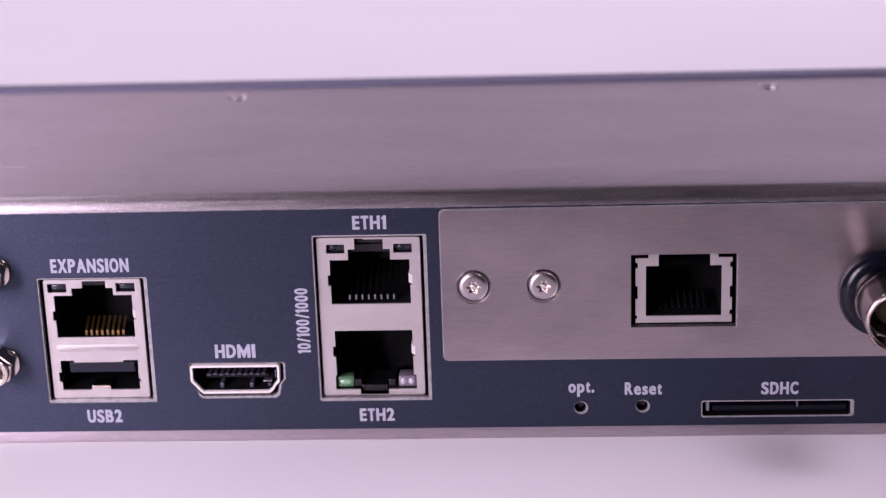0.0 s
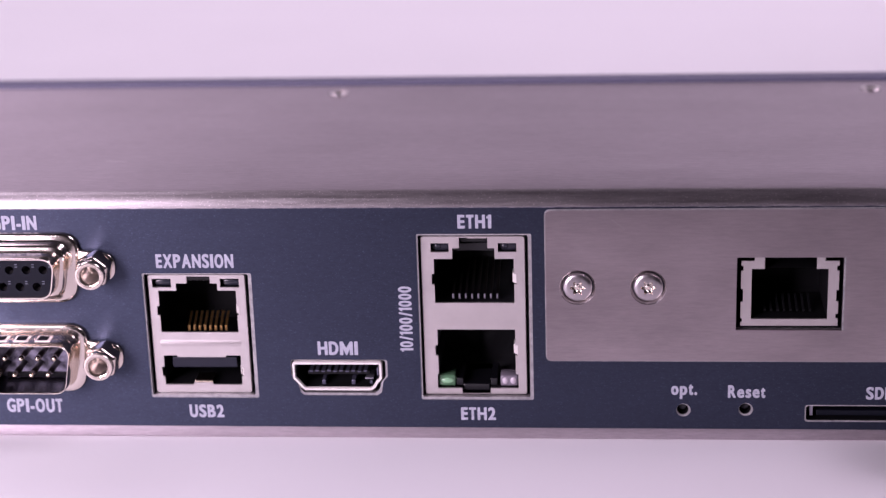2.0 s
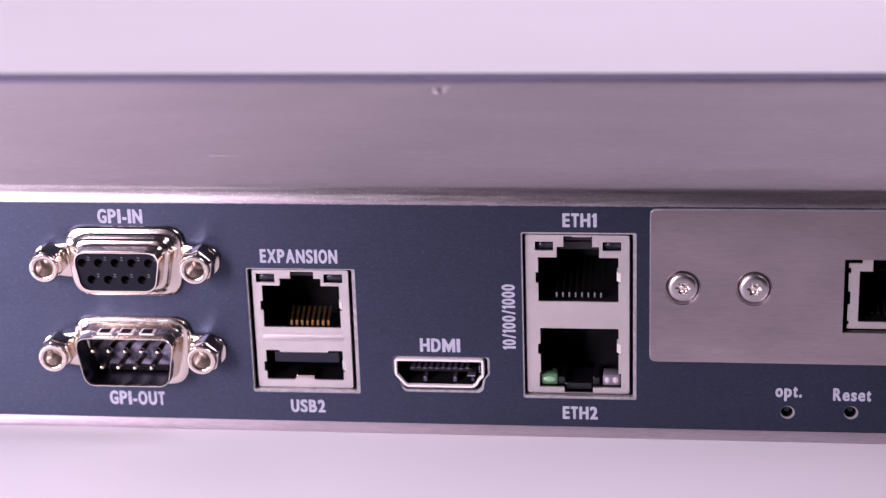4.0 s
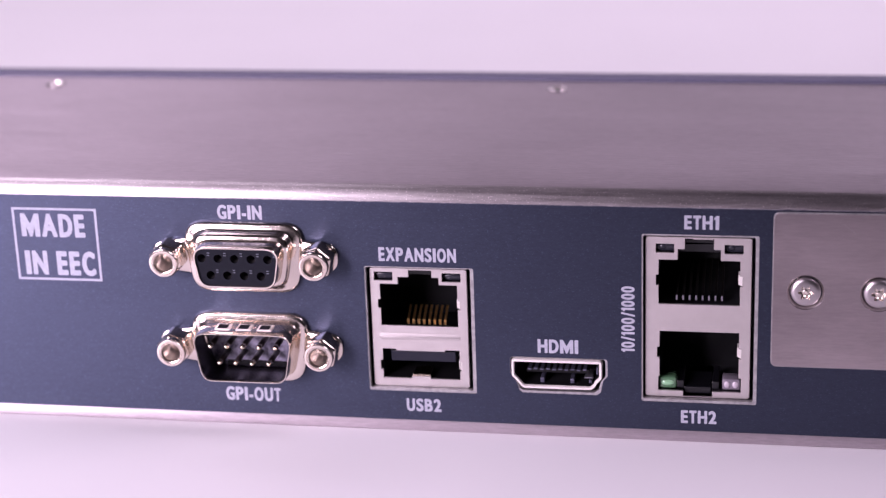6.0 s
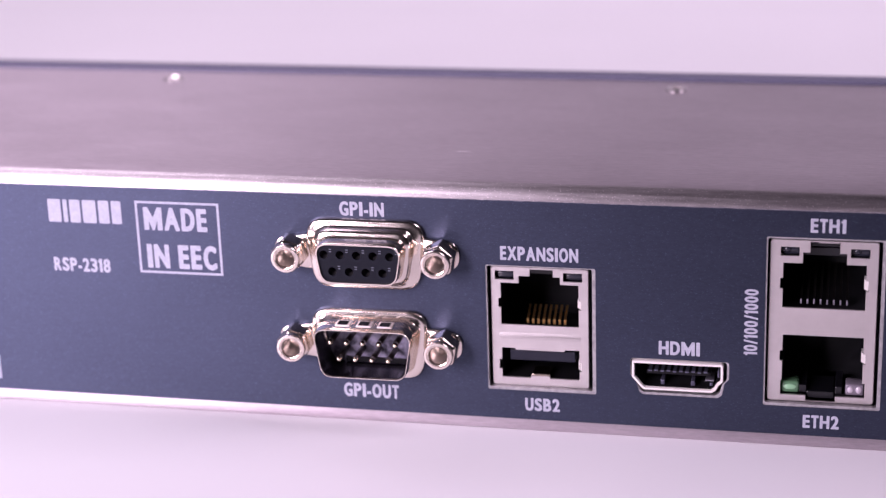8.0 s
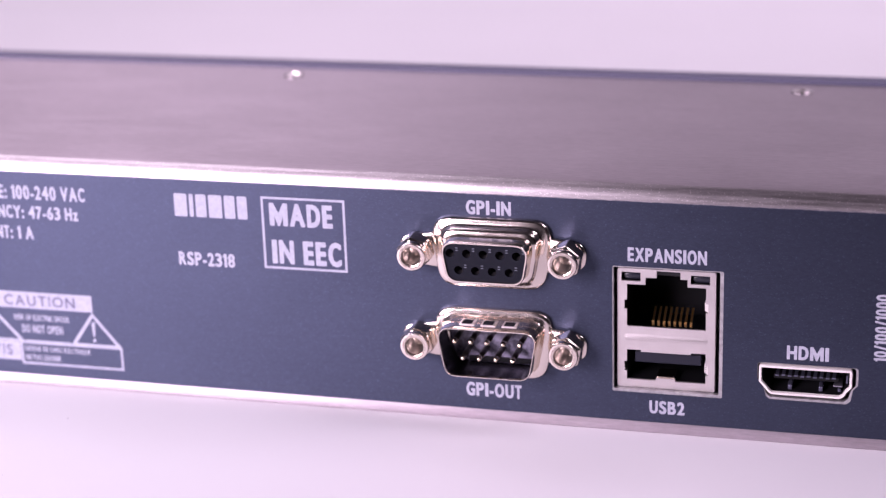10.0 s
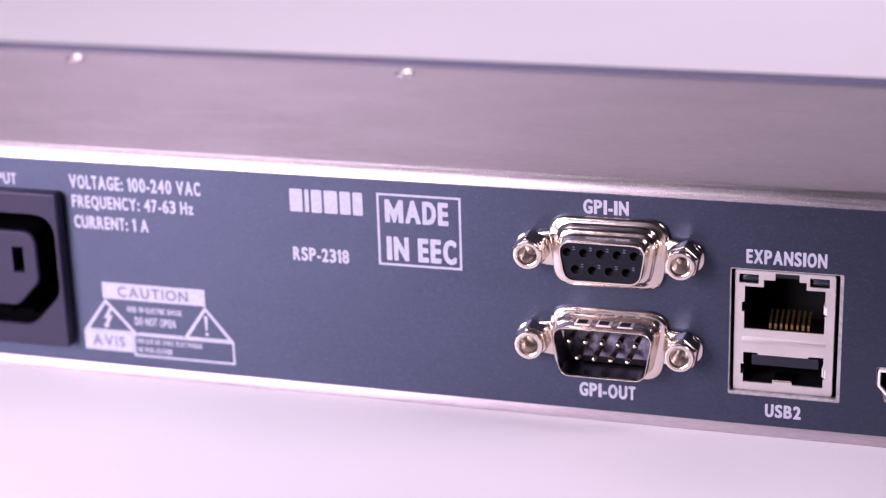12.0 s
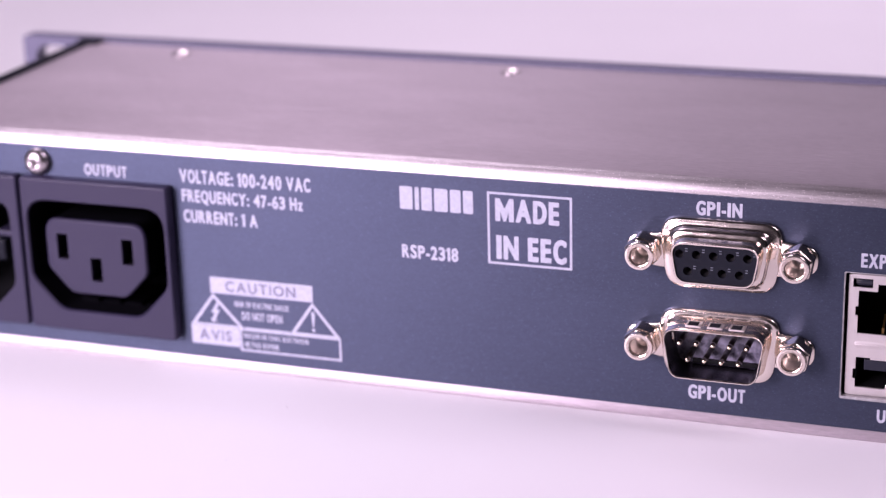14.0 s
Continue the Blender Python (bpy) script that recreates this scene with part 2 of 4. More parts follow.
def letters(name, body, x0, x1, z0, z1, mat, parent, y=-0.16, weight=0.043, upright=False, label="", wide=0.0):
    """Printed words in a condensed bold cut that fill the given box; upright: turned to read from below to above; wide: natural widths, spaced by that much."""
    glyph("H")
    points, faces, pen = [], [], 0.0
    for ch in body:
        if ch == " ":
            pen += 0.27 + wide
            continue
        got, polygons, rim = glyph(ch)
        lo, hi = min(p[0] for p in got), max(p[0] for p in got)
        w = hi - lo if wide else WIDTHS.get(ch, 0.52)
        b = weight
        if ch == "M":
            # its middle reaches down to the line
            q = [abs((px - lo) / (hi - lo) - 0.5) < 0.3 for px, py in got]
            dip = min(py for (px, py), k in zip(got, q) if k)
            got = [(px, (py - dip) / (0.75 - dip) * 0.75) if k and py < 0.75 else (px, py) for (px, py), k in zip(got, q)]
        cut = [(pen + b + (px - lo) / max(hi - lo, 1e-6) * (w - 2 * b), b + py * (1 - 2 * b)) for px, py in got]
        n = len(points)
        points += cut
        faces += [tuple(n + i for i in f) for f in polygons]
        if ch == "1":
            # the figure one has a flag
            n, right = len(points), pen + w
            points += [(right - 0.02, 1.0), (pen, 0.86), (pen, 0.72), (right - 0.02, 0.80)]
            faces.append((n, n + 1, n + 2, n + 3))
            cut = [(right - b - (hi - lo) + (px - lo), py) for px, py in cut]
            for k, (px, py) in enumerate(got):
                points[n - len(got) + k] = (right - b - min(hi - lo, 0.10) * (1 - (px - lo) / (hi - lo)), b + py * (1 - 2 * b))
            cut = points[n - len(got):n]
        if b:
            for i, j in rim:
                p, q = Vector(cut[i]), Vector(cut[j])
                u = (q - p).normalized() * b
                v = Vector((-u.y, u.x))
                n = len(points)
                points += [tuple(c) for c in (p - u * 0.6 - v, q + u * 0.6 - v, q + u * 0.6 + v, p - u * 0.6 + v)]
                faces.append((n, n + 1, n + 2, n + 3))
        pen += w + (wide or 0.07)
    # one clean layer: overlapping strokes are joined
    got = delaunay_2d_cdt([Vector(p) for p in points], [], faces, 0, 1e-5)
    co = np.array([p[:] for p in got[0]])
    middle = np.array([co[list(f)].mean(0) for f in got[2]])
    inside = np.zeros(len(middle), bool)
    for f in faces:
        p = np.array([points[i] for i in f])
        e, d = np.roll(p, -1, 0) - p, middle[:, None, :] - p
        side = e[:, 0] * d[:, :, 1] - e[:, 1] * d[:, :, 0]
        inside |= (side >= 0).all(1) | (side <= 0).all(1)
    keep = [f for f, k in zip(got[2], inside) if k]
    used = sorted({i for f in keep for i in f})
    place = {i: k for k, i in enumerate(used)}
    co, keep = co[used], [[place[i] for i in f] for f in keep]
    lo, hi = co.min(0), co.max(0)
    co = (co - lo) / (hi - lo)
    if upright:
        vs = [v3(x0 + (1 - b) * (x1 - x0), y, z0 + a * (z1 - z0)) for a, b in co]
    else:
        vs = [v3(x0 + a * (x1 - x0), y, z0 + b * (z1 - z0)) for a, b in co]
    me = bpy.data.meshes.new(name)
    me.from_pydata(vs, [], keep)
    me.update()
    return part(name, me, mat, parent, label)


# ---- the place: a white photo sweep in an added, unseen grey room ----
def sweep():
    bm = bmesh.new()
    # the front drop is unseen, placed to limit the white reflected in the film
    prof = [(-0.18, -0.75), (-0.18, -0.03)]
    for i in range(1, 7):
        a = radians(90 * i / 6)
        prof.append((-0.15 - 0.03 * math.cos(a), -0.03 + 0.03 * math.sin(a)))
    prof += [(0.0, 0.0), (0.6, 0.0)]
    for i in range(1, 13):
        a = radians(90 * i / 12)
        prof.append((0.6 + 0.6 * math.sin(a), 0.6 - 0.6 * math.cos(a)))
    prof += [(1.2, 1.2), (1.2, 1.9)]
    rows = []
    for x in (-1.6, -0.8, 0.0, 0.8, 1.6):
        rows.append([bm.verts.new((x, y, z)) for y, z in prof])
    for a, b in zip(rows, rows[1:]):
        for i in range(len(prof) - 1):
            f = bm.faces.new((a[i], b[i], b[i + 1], a[i + 1]))
            f.smooth = True
    me = bpy.data.meshes.new("backdrop")
    bmesh.ops.recalc_face_normals(bm, faces=bm.faces[:])
    bmesh.ops.solidify(bm, geom=bm.faces[:], thickness=-0.004)
    bm.to_mesh(me)
    bm.free()
    me.materials.append(WHITE)
    return tagged(new("backdrop", me), "seamless white photo sweep, table and background in one", "backdrop", kind="structure")


def room_wall(name, x0, x1, y0, y1, z0, z1, label, category):
    bm = bmesh.new()
    vs = bmesh.ops.create_cube(bm, size=1.0)["verts"]
    for v in vs:
        v.co = Vector((x0 + (v.co.x + 0.5) * (x1 - x0), y0 + (v.co.y + 0.5) * (y1 - y0), z0 + (v.co.z + 0.5) * (z1 - z0)))
    me = bpy.data.meshes.new(name)
    bm.to_mesh(me)
    bm.free()
    me.materials.append(WALL)
    return tagged(new(name, me), label, category, kind="structure")


sweep()
# unseen box round the set, added so that bright metal reflects something dark
room_wall("wall_north", -2.1, 2.1, 1.6, 1.7, -0.8, 2.3, "unseen grey wall added behind the sweep", "wall")
room_wall("wall_south", -2.1, 2.1, -2.1, -2.0, -0.8, 2.3, "unseen grey wall added for dark reflections", "wall")
room_wall("wall_west", -2.2, -2.1, -2.1, 1.7, -0.8, 2.3, "unseen grey wall added for dark reflections", "wall")
room_wall("wall_east", 2.1, 2.2, -2.1, 1.7, -0.8, 2.3, "unseen grey wall added for dark reflections", "wall")
room_wall("floor", -2.2, 2.2, -2.1, 1.7, -0.9, -0.8, "unseen grey floor added for dark reflections", "floor")
room_wall("ceiling", -2.2, 2.2, -2.1, 1.7, 2.3, 2.4, "unseen grey ceiling added for dark reflections", "ceiling")

# ---- the device ----
def video_loop(x0, x1, z0, z1):
    """The outline of a video port: slanted, stepped lower corners."""
    return rounded([(x0, z1), (x1, z1), (x1, z1 - 3.0), (x1 - 0.75, z1 - 3.8), (x1 - 1.1, z0 + 0.55), (x1 - 1.8, z0), (x0 + 2.0, z0), (x0 + 1.45, z0 + 0.45), (x0 + 0.9, z1 - 3.9), (x0, z1 - 2.9)], 0.55, 4)


device = tagged(new("rack_device"), "flat brushed steel rack device with blue-grey rear panel on white sweep", "rack device")
XL, XR = -138.6, 301.0
TOP, FRONT = 12.6, 68.6
FILM_T, FILM_B = 9.85, -28.0

EXP_HOLE = rect(31.65, 49.62, -22.92, -1.08, 0.3, 3)
ETH_HOLE = rect(76.52, 94.85, -23.1, 5.5, 0.3, 3)
HDMI_LOOP = video_loop(55.45, 70.2, -21.45, -16.4)
HDMI_HOLE = video_loop(55.2, 71.1, -22.4, -16.05)
SLOT_HOLE = rect(138.4, 163.0, -26.72, -23.7, 0.5, 3)
OPT, RESET = (118.9, -24.65), (128.9, -24.5)
PLUG_HOLE = rect(3.5, 20.5, -20.2, -11.2, 1.5, 4)
JACK_HOLE = rect(127.1, 143.7, -10.6, 1.65)


def case():
    # rear sheet under the film, with its openings
    holes = [rect(31.85, 49.05, -22.45, -1.27, 0.3, 3), rect(76.75, 94.3, -22.65, 5.22, 0.3, 3), video_loop(55.27, 70.75, -22.0, -16.15), rect(138.62, 162.4, -26.48, -23.95, 0.4, 3),
             ring(*OPT, 0.95), ring(*RESET, 0.95), rect(126.9, 143.9, -10.8, 1.8), PLUG_HOLE, rect(-115.4, -87.3, -23.9, 3.5), rect(-136.0, -117.7, -23.9, 3.5)]
    part("rear_sheet", sheet([rect(XL, XR, -28.6, 9.87)] + holes, 0.0, 1.0), RIM, device, "bare steel rear sheet under the printed film")
    # top sheet with its rolled rear edge
    prof = [(FRONT - 0.9, TOP), (14.0, TOP)]
    first, r, sag = radians(4.5), 2.33, 0.38
    foot = r * (1 - math.sin(first))
    for i in range(1, 7):
        # the sheet sags a little before the bend
        prof.append((14.0 + (foot - 14.0) * i / 6, TOP - sag * (i / 6) ** 2))
    for i in range(1, 11):
        a = first + (radians(90) - first) * i / 10
        prof.append((foot - r * (math.sin(a) - math.sin(first)), TOP - sag - r * (math.cos(first) - math.cos(a))))
    inner = [(1.0, TOP - 2.7), (2.7, TOP - 1.0), (FRONT - 0.9, TOP - 1.0)]
    loop = prof + inner
    bm = bmesh.new()
    ends = [[bm.verts.new(v3(x, y, z)) for y, z in loop] for x in (XL, XR)]
    for i in range(len(loop)):
        bm.faces.new((ends[0][i - 1], ends[0][i], ends[1][i], ends[1][i - 1]))
    bm.faces.new(ends[0])
    bm.faces.new(ends[1])
    top = smooth_by_angle(part("top_cover", bm, STEEL, device, "brushed steel top with a rolled rear edge"), 30)
    top.data.materials.append(BEND_STEEL)
    for f in top.data.polygons:
        if f.center.y < 2.6 * MM and f.center.z > (TOP - 2.7 + Z0) * MM and abs(f.normal.x) < 0.5:
            f.material_index = 1
    # bottom tray with its rolled lip
    prof = [(FRONT, -30.0), (0.2, -30.0)]
    for i in range(1, 7):
        a = radians(80 * i / 6)
        prof.append((0.2 - 0.5 * math.sin(a), -29.5 - 0.5 * math.cos(a)))
    prof.append((-0.1, -28.05))
    loop = prof + [(1.0, -28.05), (1.0, -28.9), (1.4, -29.1), (FRONT, -29.1)]
    bm = bmesh.new()
    ends = [[bm.verts.new(v3(x, y, z)) for y, z in loop] for x in (XL, XR)]
    for i in range(len(loop)):
        bm.faces.new((ends[0][i - 1], ends[0][i], ends[1][i], ends[1][i - 1]))
    bm.faces.new(ends[0])
    bm.faces.new(ends[1])
    smooth_by_angle(part("bottom_tray", bm, STEEL, device, "brushed steel bottom tray with a narrow lip"), 30)
    # side cheeks
    part("side_cheek", box(XL - 3.1, XL, 0.4, FRONT, -29.8, TOP + 0.45, 0.3), SIDE, device, "black painted side cheek")
    part("side_cheek", box(XR, XR + 3.1, 0.4, FRONT, -29.8, TOP + 0.45, 0.3), SIDE, device, "black painted side cheek")
    for x in (XL - 3.1, XR - 1.6):
        part("corner_block", box(x, x + 4.7, FRONT - 3.6, FRONT, TOP - 2.0, TOP + 0.75, 0.25), SIDE, device, "black corner block behind the front plate")
    # front plate with its two mounting ears
    slots = [rect(x, x + 9.0, z, z + 6.0, 2.9, 5) for x in (XL - 15.2, XR + 6.2) for z in (5.2, -26.4)]
    part("front_plate", sheet([rect(XL - 18.2, XR + 18.2, -30.0, 13.1, 0.8, 3)] + slots, FRONT, FRONT + 4.0), FRONT_PAINT, device, "blue-grey front plate with slotted mounting ears")


FRONT_PAINT = material("front_paint", (0.095, 0.092, 0.150), 0.5)
bump(FRONT_PAINT, noise_of(FRONT_PAINT, 2200, (1, 1, 1), 2), 0.2, 0.00003)
case()


def cross_head(name, cx, y, cz, r, h, mat, parent, label):
    """A domed screw head with a cross recess, on the rear."""
    bm = bmesh.new()
    n = 28
    prof = [(r, 0.0), (r, h * 0.25), (r * 0.93, h * 0.55), (r * 0.72, h * 0.85), (r * 0.45, h)]
    rows = []
    for q, d in prof:
        rows.append([bm.verts.new((q * math.cos(2 * math.pi * i / n) * MM, q * math.sin(2 * math.pi * i / n) * MM, d * MM)) for i in range(n)])
    cross = []
    for i in range(n):
        a = 2 * math.pi * i / n
        m = abs(math.cos(2 * a))
        q = r * (0.16 + 0.26 * m ** 3)
        cross.append((q * math.cos(a) * MM, q * math.sin(a) * MM))
    rows.append([bm.verts.new((x, yy, h * MM)) for x, yy in cross])
    rows.append([bm.verts.new((x * 0.7, yy * 0.7, h * 0.25 * MM)) for x, yy in cross])
    for a, b in zip(rows, rows[1:]):
        for i in range(n):
            f = bm.faces.new((a[i - 1], a[i], b[i], b[i - 1]))
            f.smooth = True
    bm.faces.new(rows[-1])
    bm.faces.new(rows[0])
    ob = part(name, bm, mat, parent, label)
    ob.location = v3(cx, y, cz)
    ob.rotation_euler = (radians(90), radians(8), 0)
    return ob


def button_screw(x):
    """A low button head with a hexagonal recess, on the cover."""
    n = 30
    bm = bmesh.new()
    prof = [(2.0, 0.0), (1.95, 0.14), (1.7, 0.30), (1.35, 0.38)]
    rows = [[(q * math.cos(2 * math.pi * i / n), q * math.sin(2 * math.pi * i / n), d) for i in range(n)] for q, d in prof]
    hexa = [0.95 / math.cos(math.pi / 6) * math.cos(math.pi / 6) / math.cos((2 * math.pi * i / n) % (math.pi / 3) - math.pi / 6) for i in range(n)]
    rows += [[(q * math.cos(2 * math.pi * i / n), q * math.sin(2 * math.pi * i / n), d) for i, q in enumerate(hexa)] for d in (0.36, 0.16)]
    vs = [[bm.verts.new((a * MM, b * MM, c * MM)) for a, b, c in r] for r in rows]
    for a, b in zip(vs, vs[1:]):
        for i in range(n):
            bm.faces.new((a[i - 1], a[i], b[i], b[i - 1]))
    bm.faces.new(vs[-1])
    ob = part("cover_screw", bm, SOFT_CHROME, device, "small bright button screw with a recess")
    ob.location = v3(x, 61.8, TOP)
    smooth_by_angle(ob, 45)


for x in (-114.8, -42.6, 56.3, 155.2, 254.0):
    button_screw(x)

# printed film over the rear sheet
film_holes = [EXP_HOLE, ETH_HOLE, HDMI_HOLE, SLOT_HOLE, ring(OPT[0] + 0.12, OPT[1] - 0.08, 1.16), ring(RESET[0] + 0.12, RESET[1] - 0.08, 1.16),
              rect(126.9, 143.9, -10.8, 1.8), PLUG_HOLE, rect(-115.4, -87.3, -23.9, 3.5), rect(-136.0, -117.7, -23.9, 3.5)]
film = part("rear_film", sheet([rect(XL + 0.2, XR - 0.2, FILM_B, FILM_T)] + film_holes, -0.12, -0.005), FILM, device, "blue-grey printed rear film, faintly speckled")
part("film_edge", box(XL + 0.2, XR - 0.2, -0.15, 0.05, FILM_T, FILM_T + 0.035), FILM_EDGE, film, "worn pale upper edge of the film")

# ---- printing ----
WORDS = [("EXPANSION", 34.2, 46.9, -0.2, 2.25), ("USB2", 37.8, 43.6, -26.45, -24.1), ("HDMI", 59.8, 66.4, -15.25, -12.85),
         ("ETH1", 83.2, 88.6, 6.4, 8.7), ("ETH2", 82.9, 88.6, -26.65, -24.35), ("opt.", 117.0, 121.2, -22.75, -20.2),
         ("Reset", 126.1, 132.1, -22.55, -20.3), ("SDHC", 148.0, 154.0, -22.75, -20.5), ("GPI-IN", 7.7, 15.2, 6.35, 8.85),
         ("GPI-OUT", 6.9, 16.4, -25.7, -23.15), ("OUTPUT", -103.8, -95.2, 4.9, 7.1)]
for body, x0, x1, z0, z1 in WORDS:
    letters("port_label", body, x0, x1, z0, z1, INK, film, label="white printed port name")
for body, z0, z1 in (("10", -14.6, -12.8), ("/100", -12.65, -8.7), ("/1000", -8.5, -3.35)):
    letters("speed_label", body, 73.3, 75.5, z0, z1, INK, film, weight=0.038, upright=True, label="white printed port speed")
for body, x0, x1, z0, z1 in (("VOLTAGE: 100-240 VAC", -84.8, -59.7, 4.9, 7.5), ("FREQUENCY: 47-63 Hz", -84.6, -61.3, 1.0, 3.8), ("CURRENT: 1 A", -84.5, -70.1, -2.4, 0.05)):
    letters("rating_line", body, x0, x1, z0, z1, INK, film, label="white printed mains rating")
letters("model_number", "RSP-2318", -43.2, -33.0, -5.4, -2.9, INK, film, label="white printed model number")
part("origin_frame", sheet([rect(-27.7, -13.0, -5.05, 7.65), rect(-27.3, -13.4, -4.65, 7.25)], -0.16, -0.13), INK, film, "white printed frame round two words")
letters("origin_word", "MADE", -26.3, -15.2, 2.55, 6.65, INK, film, weight=0.05, label="white printed word")
letters("origin_word", "IN EEC", -26.2, -13.9, -4.2, 0.2, INK, film, weight=0.05, label="white printed words")
# the maker's mark, as plain upright shapes
x = -43.3
for w in (2.3, 0.75, 1.9, 2.4, 1.9, 1.75):
    part("maker_mark", sheet([rect(x, x + w, 3.4, 7.45, 0.25, 2)], -0.16, -0.13), INK, film, "plain white block of the maker's mark")
    x += w + 0.42


def caution():
    y0, y1 = -0.16, -0.13
    part("warning_bar", sheet([rect(-80.2, -60.35, -15.35, -12.25)], y0, y1), INK, film, "white printed warning bar")
    letters("warning_word", "CAUTION", -77.2, -63.6, -14.85, -12.85, DARK_INK, film, -0.2, 0.022, wide=0.24)
    part("warning_bar", sheet([rect(-84.5, -75.0, -25.35, -21.75)], y0, y1), INK, film, "white printed warning bar")
    letters("warning_word", "AVIS", -82.9, -76.6, -24.5, -22.4, DARK_INK, film, -0.2, 0.022, wide=0.24)
    part("warning_triangle", sheet([[(-84.5, -21.7), (-73.9, -21.7), (-79.8, -15.4)], [(-83.4, -21.3), (-75.1, -21.3), (-79.75, -16.3)]], y0, y1), INK, film, "white printed triangle with a bolt")
    part("warning_triangle", sheet([[(-65.0, -21.7), (-55.3, -21.7), (-60.5, -15.4)], [(-63.9, -21.3), (-56.4, -21.3), (-60.45, -16.3)]], y0, y1), INK, film, "white printed triangle with a mark")
    part("warning_frame", sheet([rect(-74.9, -55.3, -26.0, -21.72), rect(-74.5, -55.7, -25.6, -22.05)], y0, y1), INK, film, "white printed warning frame")
    part("warning_rule", sheet([rect(-73.8, -65.1, -21.7, -21.36)], y0, y1), INK, film)
    part("bolt_sign", sheet([[(-79.2, -17.2), (-80.4, -19.2), (-79.6, -19.1), (-80.2, -20.3), (-80.5, -20.1), (-80.2, -21.1), (-79.2, -20.5), (-79.6, -20.4), (-78.6, -18.5), (-79.3, -18.6), (-78.7, -17.3)]], y0, y1), INK, film)
    part("mark_sign", sheet([[(-60.1, -17.2), (-60.75, -17.2), (-60.6, -19.9), (-60.3, -19.9)]], y0, y1), INK, film)
    part("mark_sign", sheet([ring(-60.45, -20.6, 0.33, 14)], y0, y1), INK, film)
    letters("warning_text", "RISK OF ELECTRIC SHOCK", -75.6, -65.0, -17.6, -16.5, INK, film, weight=0.03)
    letters("warning_text", "DO NOT OPEN", -74.3, -66.4, -20.0, -18.4, INK, film, weight=0.03)
    letters("warning_text", "RISQUE DE CHOC ELECTRIQUE", -74.1, -61.5, -23.6, -22.5, INK, film, weight=0.03)
    letters("warning_text", "NE PAS OUVRIR", -74.1, -67.3, -25.2, -24.1, INK, film, weight=0.03)


caution()


# ---- serial ports ----
def dshape(cx, cz, w, h, r, lean=0.1763):
    t, b = w / 2, w / 2 - h * lean
    return rounded([(cx - b, cz - h / 2), (cx + b, cz - h / 2), (cx + t, cz + h / 2), (cx - t, cz + h / 2)], r, 6)


def post(parent, cx, cz, turn):
    bm = bmesh.new()
    nut = [(y, rounded(ring(cx, cz, r, 6, turn), 0.6, 3)) for y, r in ((-0.7, 3.0), (-3.7, 3.0), (-4.15, 2.8), (-4.3, 2.5))]
    loft(nut, bm, True, False)
    n = 24
    loft([(-4.2, ring(cx, cz, 2.4, n)), (-5.15, ring(cx, cz, 2.45, n)), (-5.32, ring(cx, cz, 2.33, n)), (-5.35, ring(cx, cz, 2.2, n)), (-5.35, ring(cx, cz, 1.98, n)), (-5.2, ring(cx, cz, 1.9, n)), (-5.2, ring(cx, cz, 1.82, n)),
          (-5.28, ring(cx, cz, 1.76, n)), (-5.22, ring(cx, cz, 1.62, n)), (-4.9, ring(cx, cz, 1.5, n))], bm, False, False)
    bore = loft([(-4.9 + 0.3 * i, ring(cx, cz, 1.40 if i % 2 else 1.48, n)) for i in range(16)], None, False, True)
    part("thread", bore, BORE, parent, "bright threaded bore of the post")
    return smooth_by_angle(part("jack_post", bm, NICKEL, parent, "bright threaded hexagonal post"), 40)


